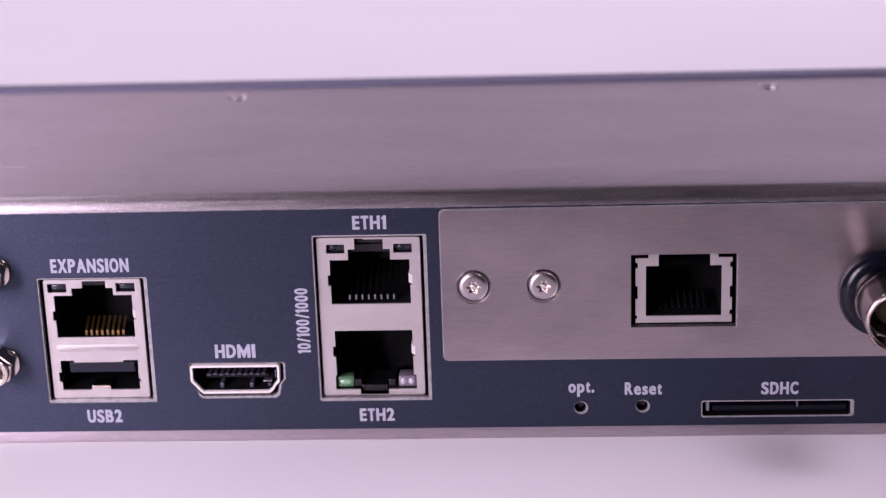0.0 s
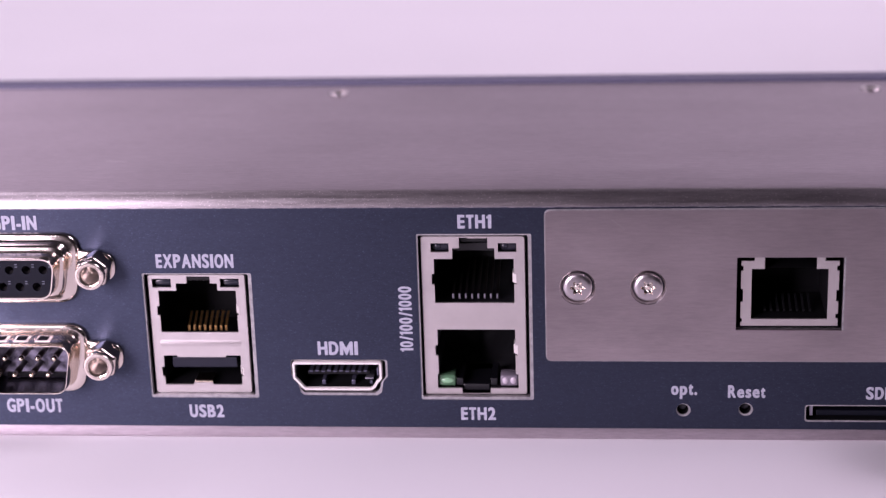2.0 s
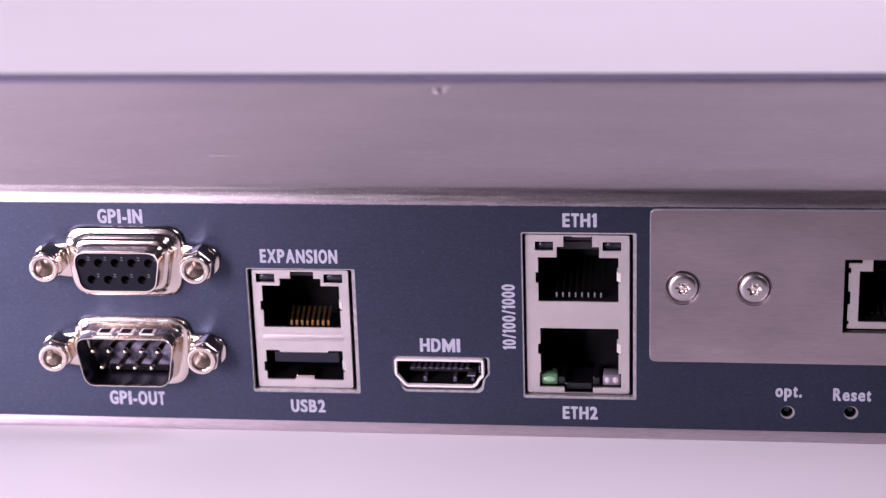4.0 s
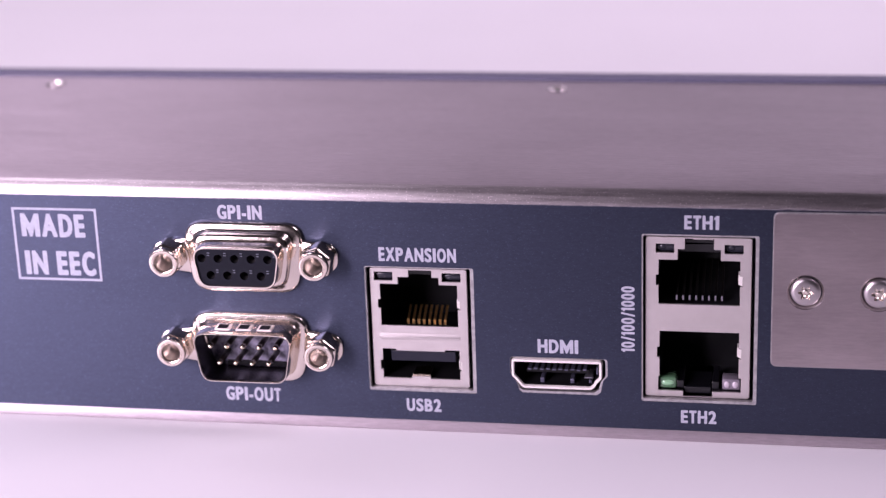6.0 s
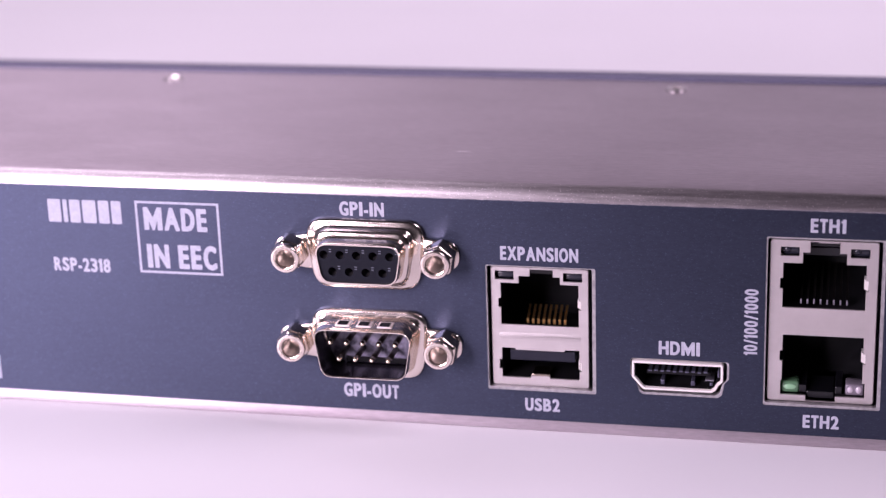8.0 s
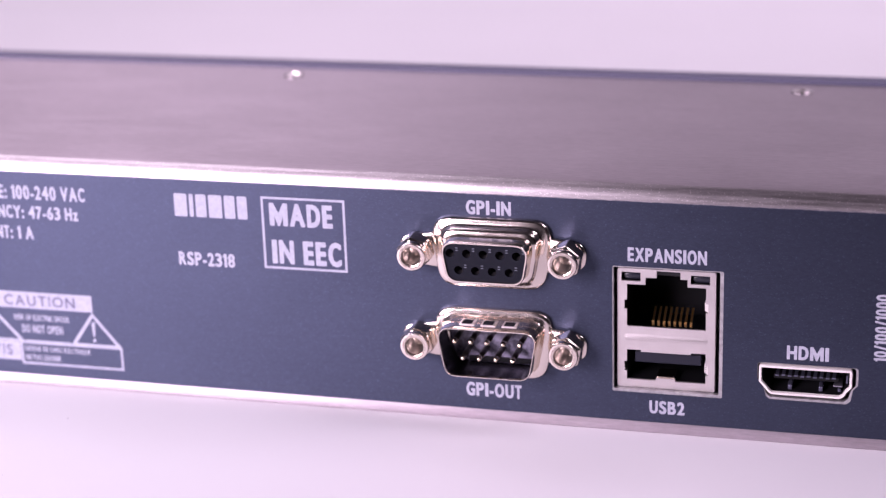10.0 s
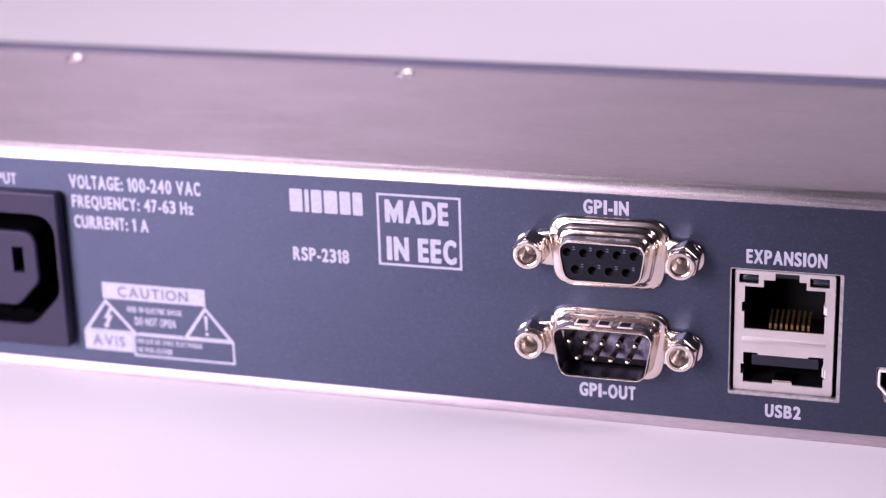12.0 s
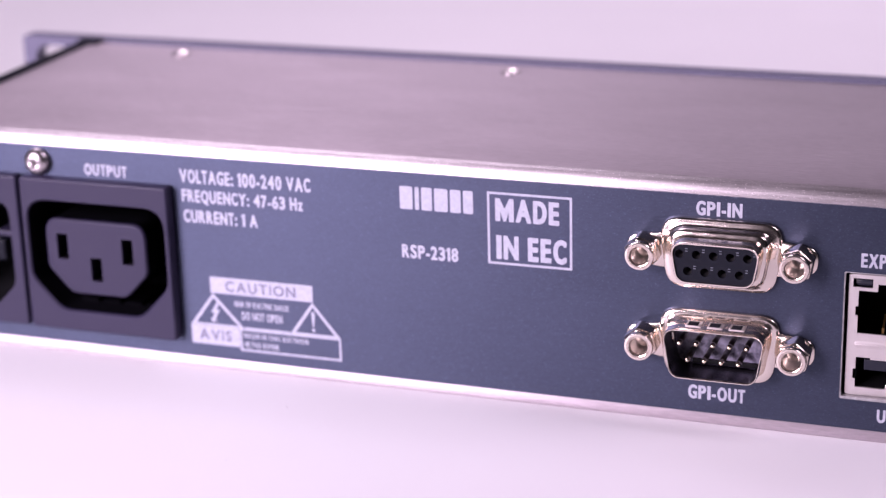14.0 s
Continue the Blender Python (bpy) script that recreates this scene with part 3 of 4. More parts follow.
def serial(cz, male):
    cx = 12.0
    name = "nine_pin_plug" if male else "nine_pin_socket"
    # the skirt is pressed out of the flange
    skirt = [dshape(cx, cz, w, h, r, 0.12) for w, h, r in ((20.7, 12.0, 3.4), (20.6, 11.9, 3.4), (20.2, 11.5, 3.3), (19.4, 10.8, 3.1))]
    outer, h = (17.1, 8.6) if male else (14.9, 7.0)
    lip = dshape(cx, cz, outer, h, 2.2)
    secs = [(-0.15, skirt[0]), (-0.8, skirt[1]), (-1.1, skirt[2]), (-1.2, skirt[3])]
    if male:
        secs += [(-1.2, dshape(cx, cz, outer + 1.2, h + 1.1, 2.5)), (-1.7, dshape(cx, cz, outer + 0.5, h + 0.45, 2.4))]
    else:
        secs += [(-1.25, dshape(cx, cz, outer + 3.2, h + 3.0, 2.9)), (-1.6, dshape(cx, cz, outer + 2.5, h + 2.4, 2.7)), (-2.6, dshape(cx, cz, outer + 2.2, h + 2.1, 2.6)), (-2.95, dshape(cx, cz, outer + 1.6, h + 1.5, 2.4)), (-3.05, dshape(cx, cz, outer + 0.5, h + 0.45, 2.3))]
    secs += [(-3.5, dshape(cx, cz, outer + 0.15, h + 0.12, 2.25)), (-6.0, lip)]
    rim = 0.6 if male else 0.8
    inner = dshape(cx, cz, outer - rim, h - rim, 1.9)
    secs += [(-6.15, dshape(cx, cz, outer - 0.2, h - 0.2, 2.1)), (-6.15, dshape(cx, cz, outer - rim + 0.15, h - rim + 0.15, 1.95)), (-5.95, inner), (-5.6 if male else -1.0, inner)]
    shell = part(name, loft(secs, None, not male, False), NICKEL, device, "bright nickel nine-pin %s with a flared skirt" % ("plug" if male else "socket"))
    smooth_by_angle(shell, 50)
    # ears under the posts
    for px in (-0.45, 24.5):
        s = 1 if px < 5 else -1
        loop = rounded([(px - s * 3.1, cz - 2.0), (px + s * 5.0, cz - 3.3), (px + s * 5.0, cz + 3.4), (px - s * 3.1, cz + 2.3)], 2.2, 6)
        part("flange_ear", loft([(-0.13, loop), (-0.7, loop), (-0.85, grown(loop, -0.2))]), NICKEL, shell)
        post(shell, px, cz + 0.2, 0.75 if px < 5 else 0.35)
    pins = [(6.25 + 2.74 * i, 1.43) for i in range(5)] + [(7.62 + 2.78 * i, -1.42) for i in range(4)]
    if not male:
        rows = [ring(px, cz + pz, 0.72, 16) for px, pz in pins]
        part("insert", sheet([dshape(cx, cz, outer - 0.85, h - 0.85, 1.85)] + rows, -5.75, -1.2), INSERT, shell, "black plastic insert with nine holes")
        for px, pz in pins:
            bm = loft([(-5.2, ring(px, cz + pz, 0.71, 12)), (-4.6, ring(px, cz + pz, 0.5, 12)), (-2.0, ring(px, cz + pz, 0.4, 12))], None, False, True)
            part("contact", bm, GOLD_DARK, shell)
            for dz in (0.45, 0.85):
                part("hole_mark", sheet([rect(px + 0.95, px + 1.35, cz + pz + dz, cz + pz + dz + 0.14)], -5.79, -5.74), MARK, shell)
    else:
        part("insert", sheet([dshape(cx, cz, outer - 0.62, h - 0.62, 1.95)], 0.8, 1.3), PLUG_FLOOR, shell, "glossy plastic floor of the plug, reflections painted as pale patches")
        deep = dshape(cx, cz, outer - rim - 0.04, h - rim - 0.04, 1.88)
        part("lining", smooth_loft([(-5.7, deep), (1.4, deep)]), LINING, shell, "shaded inside of the shell")
        part("insert_bar", box(7.4, 18.4, 0.2, 0.8, cz - 3.8, cz - 3.05, 0.1), BLACK, shell, "low black bar under the lower pins")
        for px, pz in pins:
            r = 0.47
            bm = loft([(0.8, ring(px, cz + pz, r, 12)), (-4.6, ring(px, cz + pz, r, 12)), (-4.6, ring(px, cz + pz, r * 0.5, 12))])
            part("pin", bm, STEM, shell, "dark metal pin with a gold tip")
            part("pin_tip", loft([(-4.1, ring(px, cz + pz, r * 1.04, 12)), (-4.65, ring(px, cz + pz, r * 1.04, 12)), (-4.95, ring(px, cz + pz, r * 0.75, 12)), (-5.1, ring(px, cz + pz, r * 0.35, 12))]), PIN, shell, "gold pin tip")
        for px in (8.4, 11.95, 15.5):
            part("dimple", dimple(px, cz + h / 2 + 0.12), SHIELD, shell, "small pressed window in the shell")
            # dark block laid on the window in place of the shade inside it
            part("dimple_shade", box(px - 0.95, px + 0.75, -4.25, -2.5, cz + h / 2 - 0.15, cz + h / 2 + 0.235, 0.0), SIDE, shell)
    return shell


def dimple(px, z):
    return box(px - 1.25, px + 1.25, -4.6, -2.2, z - 0.3, z + 0.08, 0.05)


PLUG_FLOOR = material("plug_floor", (0.12, 0.11, 0.14), 0.25)
# pale patches in the colour imitate light and reflections on the dark floor
_c = noise_of(PLUG_FLOOR, 330, (1, 1, 1), 3)
drive(PLUG_FLOOR, ramp(PLUG_FLOOR, _c, [(0.38, (0.045, 0.042, 0.060)), (0.60, (0.33, 0.31, 0.40))]), "Base Color")
PLUG_FLOOR.node_tree.nodes["Principled BSDF"].inputs["Specular IOR Level"].default_value = 0.4
bump(PLUG_FLOOR, noise_of(PLUG_FLOOR, 420, (1, 1, 1), 2), 0.25, 0.0002)
MARK = material("moulded_mark", (0.12, 0.13, 0.16), 0.4)
BORE = material("threaded_bore", (0.74, 0.69, 0.66), 0.34, 1.0)
# contact coloured almost black to carry the shade of its hole
GOLD_DARK = material("shaded_deep_contact", (0.03, 0.028, 0.03), 0.4, 0.3)
# darker copy of the shell's metal: the shade inside is put into the colour
LINING = material("shaded_metal", (0.13, 0.12, 0.155), 0.25, 1.0)
STEM = material("dark_pin_stem", (0.10, 0.085, 0.08), 0.3, 1.0)
PIN = material("gold_pin", (0.86, 0.74, 0.60), 0.16, 1.0)
serial(0.1, False)
serial(-15.6, True)


# ---- modular jacks ----
LATCH = material("black_latch_plastic", (0.004, 0.004, 0.006), 0.35)
LENS_GREEN = material("pale_green_lens", (0.22, 0.42, 0.24), 0.15, 0.0, 0.5)
LENS_CLEAR = material("pale_clear_lens", (0.45, 0.40, 0.45), 0.15, 0.0, 0.5)
TONGUE = material("dark_tongue", (0.010, 0.011, 0.020), 0.4)
TONGUE.node_tree.nodes["Principled BSDF"].inputs["Specular IOR Level"].default_value = 0.28


def jack_inside(parent, x0, x1, z0, z1, cavity, depth, contacts, gold, tips=False, yf=1.7, zt=4.0, back=11.0, half=0.17, pitch=1.02, shift=0.0, low=0.3, rise=0.25):
    part("cavity", well(cavity, 0.66, depth), BLACK, parent, "black inside of the jack")
    for i in range(contacts):
        cx = (x0 + x1) / 2 + shift + (i - (contacts - 1) / 2) * pitch
        bm = bmesh.new()
        zb, top = z0 + low, z0 + zt
        a = [bm.verts.new(v3(cx + s, y, z)) for y, z in ((yf, zb), (yf + rise * 0.15, zb + rise), (back, top)) for s in (-half, half)]
        b = [bm.verts.new(v3(cx + s, y + 0.3, z - 0.2)) for y, z in ((yf, zb), (yf + rise * 0.15, zb + rise), (back, top)) for s in (-half, half)]
        for q in ((0, 1, 3, 2), (2, 3, 5, 4)):
            bm.faces.new([a[k] for k in q])
            bm.faces.new([b[k] for k in q])
        for e in ((0, 1), (1, 3), (3, 5), (5, 4), (4, 2), (2, 0)):
            bm.faces.new((a[e[0]], a[e[1]], b[e[1]], b[e[0]]))
        part("contact", bm, gold, parent, "thin sprung contact")
        if tips:
            # paler front piece paints the light on the contact's end
            part("contact_tip", box(cx - 0.13, cx + 0.13, 1.5, 1.72, zb + 0.02, zb + 0.8), TIN, parent, "lit tip of a contact, in paler metal")


def led(parent, x0, x1, z0, z1, mat, label, y=0.8, bevel=0.3):
    return smooth_by_angle(part("led", box(x0, x1, y, y + 3.0, z0, z1, bevel), mat, parent, label), 50)


def dome(parent, cx, y, cz, rx, rz, depth, mat, label=""):
    """A small lens that bulges out of a face at y."""
    secs = [(y - depth * math.sin(a), [(cx + rx * math.cos(a) * math.cos(t), cz + rz * math.cos(a) * math.sin(t)) for t in (2 * math.pi * i / 16 for i in range(16))])
            for a in (radians(d) for d in (0, 20, 40, 60, 78))]
    return part("lens", loft(secs, None, False, True), mat, parent, label)


def dark_led(parent, x0, x1, z0, z1, low):
    """An unlit indicator behind its window: a smoked lens with a bulging front."""
    ob = led(parent, x0 - 0.1, x1 + 0.1, z0 - 0.1, z1 - low, LED_OFF, "unlit smoked indicator", 1.15, 0.35)
    if not low:
        dome(parent, x0 + (x1 - x0) * 0.36, 1.2, (z0 + z1) / 2, 0.62, 0.5, 0.3, LED_OFF)
    return ob


TAB = material("bright_tab", (0.82, 0.78, 0.74), 0.45, 0.35)


def spring_tab(parent, x, z0, z1, side):
    bm = bmesh.new()
    y0 = 1.6 if side < 0 else 0.0
    vs = [bm.verts.new(v3(x + side * d, y + y0, z)) for z in (z0, z1) for d, y in ((0.38, 0.32), (-0.30, 1.3), (-0.30, 3.0), (0.38, 3.0))]
    for q in ((0, 1, 5, 4), (1, 2, 6, 5), (2, 3, 7, 6), (3, 0, 4, 7), (0, 3, 2, 1), (4, 5, 6, 7)):
        bm.faces.new([vs[i] for i in q])
    part("spring_tab", bm, TAB, parent, "bright sprung side tab")


def notched(x0, x1, z0, z1, s0, s1, zs, n0, n1, zn, b=None):
    """A jack's opening: wide below, stepped, with a latch notch."""
    c, d = b if b else (z0 + 1, z0 + 2)
    e = 0.42 if b else 0.0
    return [(x0, z0), (x1, z0), (x1, c), (x1 + e, c), (x1 + e, d), (x1, d), (x1, z1), (s1, z1), (s1, zs), (n1, zs), (n1, zn), (n0, zn), (n0, zs), (s0, zs), (s0, z1), (x0, z1), (x0, d), (x0 - e, d), (x0 - e, c), (x0, c)]


def shield_box(parent, x0, x1, z0, z1):
    out = rect(x0 - 0.1, x1 + 0.1, z0 - 0.1, z1 + 0.1, 0.35, 3)
    part("shield_edge", smooth_loft([(0.25, out), (0.30, grown(out, 0.07)), (0.42, grown(out, 0.12)), (0.7, grown(out, 0.13))]), SHIELD, parent)
    part("shield_side", loft([(0.55, rect(x0, x1, z0, z1)), (14.0, rect(x0, x1, z0, z1))], None, False, True), SHIELD, parent)


def expansion():
    x0, x1, z0, z1 = 32.58, 48.42, -22.1, -1.5
    opening = notched(34.1, 46.9, -11.45, -4.2, 37.1, 43.9, -2.95, 38.9, 42.75, -1.75, (-8.5, -6.9))
    leds = [rect(33.2, 36.3, -3.65, -2.15), rect(44.4, 47.5, -3.65, -2.15)]
    usb = [(34.1, -20.75), (38.9, -20.75), (38.9, -20.35), (42.0, -20.35), (42.0, -20.75), (46.95, -20.75), (46.95, -19.3), (47.35, -19.3), (47.35, -17.6), (46.95, -17.6), (46.95, -15.55), (44.5, -15.55), (44.5, -15.85), (36.4, -15.85), (36.4, -15.55), (34.1, -15.55), (34.1, -17.6), (33.7, -17.6), (33.7, -19.3), (34.1, -19.3)]
    face = part("network_usb_jack", sheet([rect(x0, x1, z0, z1, 0.35, 3), opening, usb] + leds, 0.25, 0.65), SHIELD, device, "stacked network and USB jack with a matt tin shield")
    shield_box(face, x0 + 0.1, x1 - 0.1, z0 + 0.1, z1 - 0.1)
    jack_inside(face, 34.1, 46.9, -11.45, -4.2, [(33.5, -13.6), (47.5, -13.6), (47.5, -4.1), (43.95, -4.1), (43.95, -1.65), (37.05, -1.65), (37.05, -4.1), (33.5, -4.1)], 12.5, 8, GOLD, yf=4.8, zt=1.0, back=7.6, half=0.19, pitch=0.89, shift=0.3, low=-1.4, rise=0.8)
    for a in leds:
        dark_led(face, a[0][0], a[1][0], a[0][1], a[2][1], 0.35)
    part("latch_step", box(38.95, 42.7, 3.0, 9.0, -2.75, -1.8, 0.12), LATCH, face, "black latch step")
    part("latch_step", box(37.2, 43.8, 4.2, 9.0, -3.9, -3.0, 0.12), LATCH, face, "black latch step")
    spring_tab(face, 46.9, -8.4, -7.0, 1)
    spring_tab(face, 46.95, -19.2, -17.7, 1)
    bar = rect(33.7, 47.3, -13.95, -12.8, 0.55, 5)
    part("pressed_bar", loft([(0.25, bar), (0.19, grown(bar, -0.3))], None, False, True), SHIELD, face, "raised pressed bar")
    part("cavity", well(rect(34.1, 46.95, -20.75, -15.55), 0.66, 12.0), BLACK, face, "black inside of the port")
    part("tongue", box(35.3, 46.1, 1.3, 9.0, -18.1, -16.3, 0.15), TONGUE, face, "dark plastic contact tongue")
    part("spring_tab", box(38.95, 41.95, 0.55, 4.0, -20.6, -20.1, 0.1), PIN, face, "bright sprung tab")
    face.location = Vector((-0.18, 0.65, -0.25)) * MM
    return face


def stacked():
    x0, x1, z0, z1 = 77.22, 93.7, -22.25, 4.9
    upper = notched(79.2, 92.0, -6.35, 1.15, 82.2, 88.95, 2.95, 83.3, 87.85, 4.75, (-3.2, -1.4))
    lower = [(79.2, -21.25), (83.2, -21.25), (83.2, -22.15), (87.85, -22.15), (87.85, -21.25), (92.4, -21.25), (92.4, -18.75), (92.0, -18.75), (92.0, -15.5), (92.4, -15.5), (92.4, -13.7), (92.0, -13.7), (92.0, -10.95), (79.4, -10.95), (79.4, -13.7), (79.0, -13.7), (79.0, -15.5), (79.4, -15.5), (79.4, -18.75), (79.2, -18.75)]
    leds = [rect(78.75, 81.65, 2.3, 3.8), rect(89.5, 92.45, 2.3, 3.8)]
    face = part("twin_network_jack", sheet([rect(x0, x1, z0, z1, 0.4, 3), upper, lower] + leds, 0.25, 0.65), SHIELD, device, "two stacked network jacks in one matt tin shield")
    shield_box(face, x0 + 0.1, x1 - 0.1, z0 + 0.1, z1 - 0.1)
    part("cavity", well(lower, 0.66, 13.0), BLACK, face, "black inside of the jack")
    jack_inside(face, 79.2, 92.0, -6.35, 1.15, upper, 12.5, 8, TIN_DARK, True)
    for a in leds:
        dark_led(face, a[0][0], a[1][0], a[0][1], a[2][1], 0.0)
    part("latch_step", box(83.35, 87.8, 2.6, 9.0, 3.25, 4.7, 0.15), LATCH, face, "black latch step")
    part("latch_lip", box(84.6, 87.7, 0.7, 1.6, 4.42, 4.72, 0.08), SHIELD, face, "narrow bent lip over the latch")
    part("latch_step", box(82.3, 88.85, 3.8, 9.0, 1.3, 2.7, 0.15), LATCH, face, "black latch step")
    led(face, 79.25, 82.1, -21.2, -19.3, LED_GREEN, "green indicator", 1.0, 0.3)
    led(face, 89.4, 92.3, -21.2, -19.3, LED_CLEAR, "clear indicator", 1.0, 0.3)
    dome(face, 80.7, 1.05, -20.2, 1.05, 0.5, 0.3, LENS_GREEN, "pale green lens")
    for cx in (90.2, 91.5):
        dome(face, cx, 1.05, -20.2, 0.5, 0.62, 0.3, LENS_CLEAR, "pale clear lens")
    part("latch_block", box(83.3, 87.7, 1.3, 8.0, -22.1, -20.9, 0.2), LATCH, face, "black latch stop")
    for x in (82.2, 87.8):
        part("latch_step", box(x, x + 1.1, 1.3, 8.0, -21.2, -19.9, 0.15), LATCH, face, "black latch step")
    for z in (-3.1, -15.4):
        spring_tab(face, 92.0, z, z + 1.6, 1)
    face.location = Vector((-0.05, 0.65, -0.22)) * MM
    return face


expansion()
stacked()


COMB = material("dim_comb_metal", (0.11, 0.11, 0.16), 0.4, 0.6)


def hdmi():
    out, inn = grown(HDMI_LOOP, -0.02), grown(HDMI_LOOP, -0.46)
    bm = loft([(0.9, out), (-0.3, out), (-0.40, grown(HDMI_LOOP, -0.10)), (-0.40, grown(HDMI_LOOP, -0.38)), (-0.3, inn), (8.0, inn)], None, False, True)
    shell = smooth_by_angle(part("hdmi_port", bm, TAB, device, "bright metal-rimmed video port"), 40)
    part("cavity", well(grown(HDMI_LOOP, -0.48), 0.2, 7.8), BLACK, shell, "black inside of the port")
    part("tongue", box(57.7, 68.0, 1.5, 7.5, -19.35, -18.65, 0.12), BLACK, shell, "black contact tongue")
    for i in range(10):
        part("contact", box(57.95 + i * 1.0, 58.5 + i * 1.0, 1.3, 4.0, -18.85 + 0.1 * (i % 2), -18.62 + 0.1 * (i % 2)), COMB, shell)
    for x in (60.0, 64.9):
        part("prong", box(x, x + 0.65, 1.2, 5.0, -21.3, -20.2, 0.12), COMB, shell, "short metal spring")
    part("spring_tab", box(67.2, 68.6, 1.3, 5.0, -20.1, -19.85, 0.08), TIN, shell, "bent metal spring")
    part("spring_tab", box(67.9, 68.4, 1.3, 5.0, -20.9, -20.4, 0.08), COMB, shell, "bent metal spring")
    part("spring_tab", box(69.2, 69.5, 0.7, 5.0, -19.2, -17.9, 0.1), COMB, shell, "bent metal spring")



hdmi()


# ---- card slot and pin holes ----
def card_slot():
    x0, x1, z0, z1 = 138.65, 162.37, -26.45, -23.98
    slot = part("card_slot", well(rect(x0, x1, z0, z1, 0.35, 3), 0.2, 10.0), BLACK, device, "narrow black memory card slot")
    part("guide", box(139.3, 139.8, 1.0, 8.0, -26.0, -24.4), TIN, slot, "metal card guide")
    part("guide", box(153.9, 154.1, 1.0, 8.0, -25.4, -24.0), TIN, slot, "metal card guide")
    part("card_bed", box(140.4, 162.0, 1.4, 9.0, -26.2, -25.3, 0.1), INSERT, slot, "dark card bed")


card_slot()
BUTTON = material("grey_button", (0.030, 0.030, 0.038), 0.4)
for cx, cz in (OPT, RESET):
    part("button_hole", well(ring(cx, cz, 0.93, 24), 0.3, 5.0), BLACK, device, "small round hole with a recessed button")
    part("button", loft([(3.0, ring(cx, cz, 0.7, 16)), (1.35, ring(cx, cz, 0.65, 16)), (1.2, ring(cx, cz, 0.45, 16))], None, False, True), BUTTON, device, "dark recessed push button")


# ---- option plate ----
def flatted(cx, cz, r):
    """A round loop with two shallow flats on its left side."""
    # the flats are added so that the barrel throws bright streaks on the plate
    out = []
    for x, z in ring(cx, cz, r, 96):
        a = math.atan2(z - cz, x - cx)
        k = 1.0
        for t in (radians(128), radians(-150)):
            if math.cos(a - t) > 0.5:
                k = min(k, 0.975 / math.cos(a - t))
        out.append((cx + (x - cx) * k, cz + (z - cz) * k))
    return out


def option_plate():
    out = rounded([(97.05, -15.9), (232.0, -16.0), (232.0, 9.75), (97.05, 9.45)], 0.9, 5)
    screws = [(102.1, -3.35), (113.25, -3.35)]
    hole = JACK_HOLE
    holes = [hole] + [ring(cx, cz, 2.9, 36) for cx, cz in screws]
    plate = part("option_plate", sheet([out] + holes, -0.75, -0.13), PLATE_STEEL, device, "brushed steel option plate screwed on the film")
    part("plate_edge", sheet([grown(out, 0.13), grown(out, 0.0)], -0.6, -0.13), RIM, plate, "bright cut edge of the plate")
    part("plate_edge", box(143.7, 143.98, -0.77, -0.7, -10.6, 1.65), RIM, plate, "bright cut edge of the plate")
    for cx, cz in screws:
        n = 36
        bm = loft([(-0.75, ring(cx, cz, 2.9, n)), (-0.35, ring(cx, cz, 2.5, n)), (0.6, ring(cx, cz, 2.45, n))], None, False, True)
        part("countersink", bm, SOFT_CHROME, plate, "bright countersunk hole")
        bm = bmesh.new()
        rows = [(-0.2, ring(cx, cz, 2.38, n)), (-0.62, ring(cx, cz, 2.33, n)), (-0.84, ring(cx, cz, 2.15, n)), (-0.95, ring(cx, cz, 1.6, n))]
        star = [(cx + (0.98 + 0.26 * math.cos(6 * 2 * math.pi * i / n)) * math.cos(2 * math.pi * i / n), cz + (0.98 + 0.26 * math.cos(6 * 2 * math.pi * i / n)) * math.sin(2 * math.pi * i / n)) for i in range(n)]
        rows += [(-0.95, star), (0.1, [(cx + (x - cx) * 0.8, cz + (z - cz) * 0.8) for x, z in star]), (-0.2, ring(cx, cz, 0.3, n))]
        part("star_recess", loft([(-0.97, [(cx + (x - cx) * 0.98, cz + (z - cz) * 0.98) for x, z in star]), (-0.3, [(cx + (x - cx) * 0.75, cz + (z - cz) * 0.75) for x, z in star]), (-0.62, ring(cx, cz, 0.28, n))], None, False, True), NICKEL, plate, "bright star recess of the screw")
        smooth_by_angle(part("plate_screw", loft(rows, bm), SCREW, plate, "bright countersunk screw with a star recess"), 40)
    # single jack
    x0, x1, z0, z1 = 127.85, 143.1, -10.15, 0.75
    frame_loop = [(x0, z0), (x1, z0), (x1, -8.9), (x1 - 0.35, -8.9), (x1 - 0.35, -8.1), (x1, -8.1), (x1, -6.0), (x1 - 0.35, -6.0), (x1 - 0.35, -4.1), (x1, -4.1), (x1, -0.9), (x1 - 0.35, -0.9), (x1 - 0.35, 0.0), (x1, 0.0), (x1, z1), (140.9, z1), (140.9, 1.35), (139.6, 1.35), (139.6, -0.55), (141.45, -0.55), (141.45, -9.0), (129.5, -9.0), (129.5, -0.55), (131.5, -0.55), (131.5, 1.35), (129.9, 1.35), (129.9, z1), (x0, z1), (x0, 0.0), (x0 + 0.35, 0.0), (x0 + 0.35, -0.9), (x0, -0.9), (x0, -3.9), (x0 + 0.35, -3.9), (x0 + 0.35, -6.1), (x0, -6.1), (x0, -8.9), (x0 + 0.25, -8.9), (x0 + 0.25, -9.5), (x0, -9.5)]
    jack = part("network_jack", sheet([frame_loop], 0.1, 0.5), SHIELD, device, "single network jack with a matt tin shield")
    part("cavity", well(rect(127.15, 143.65, -10.55, 1.6), 0.6, 13.0), BLACK, jack, "black inside of the jack")
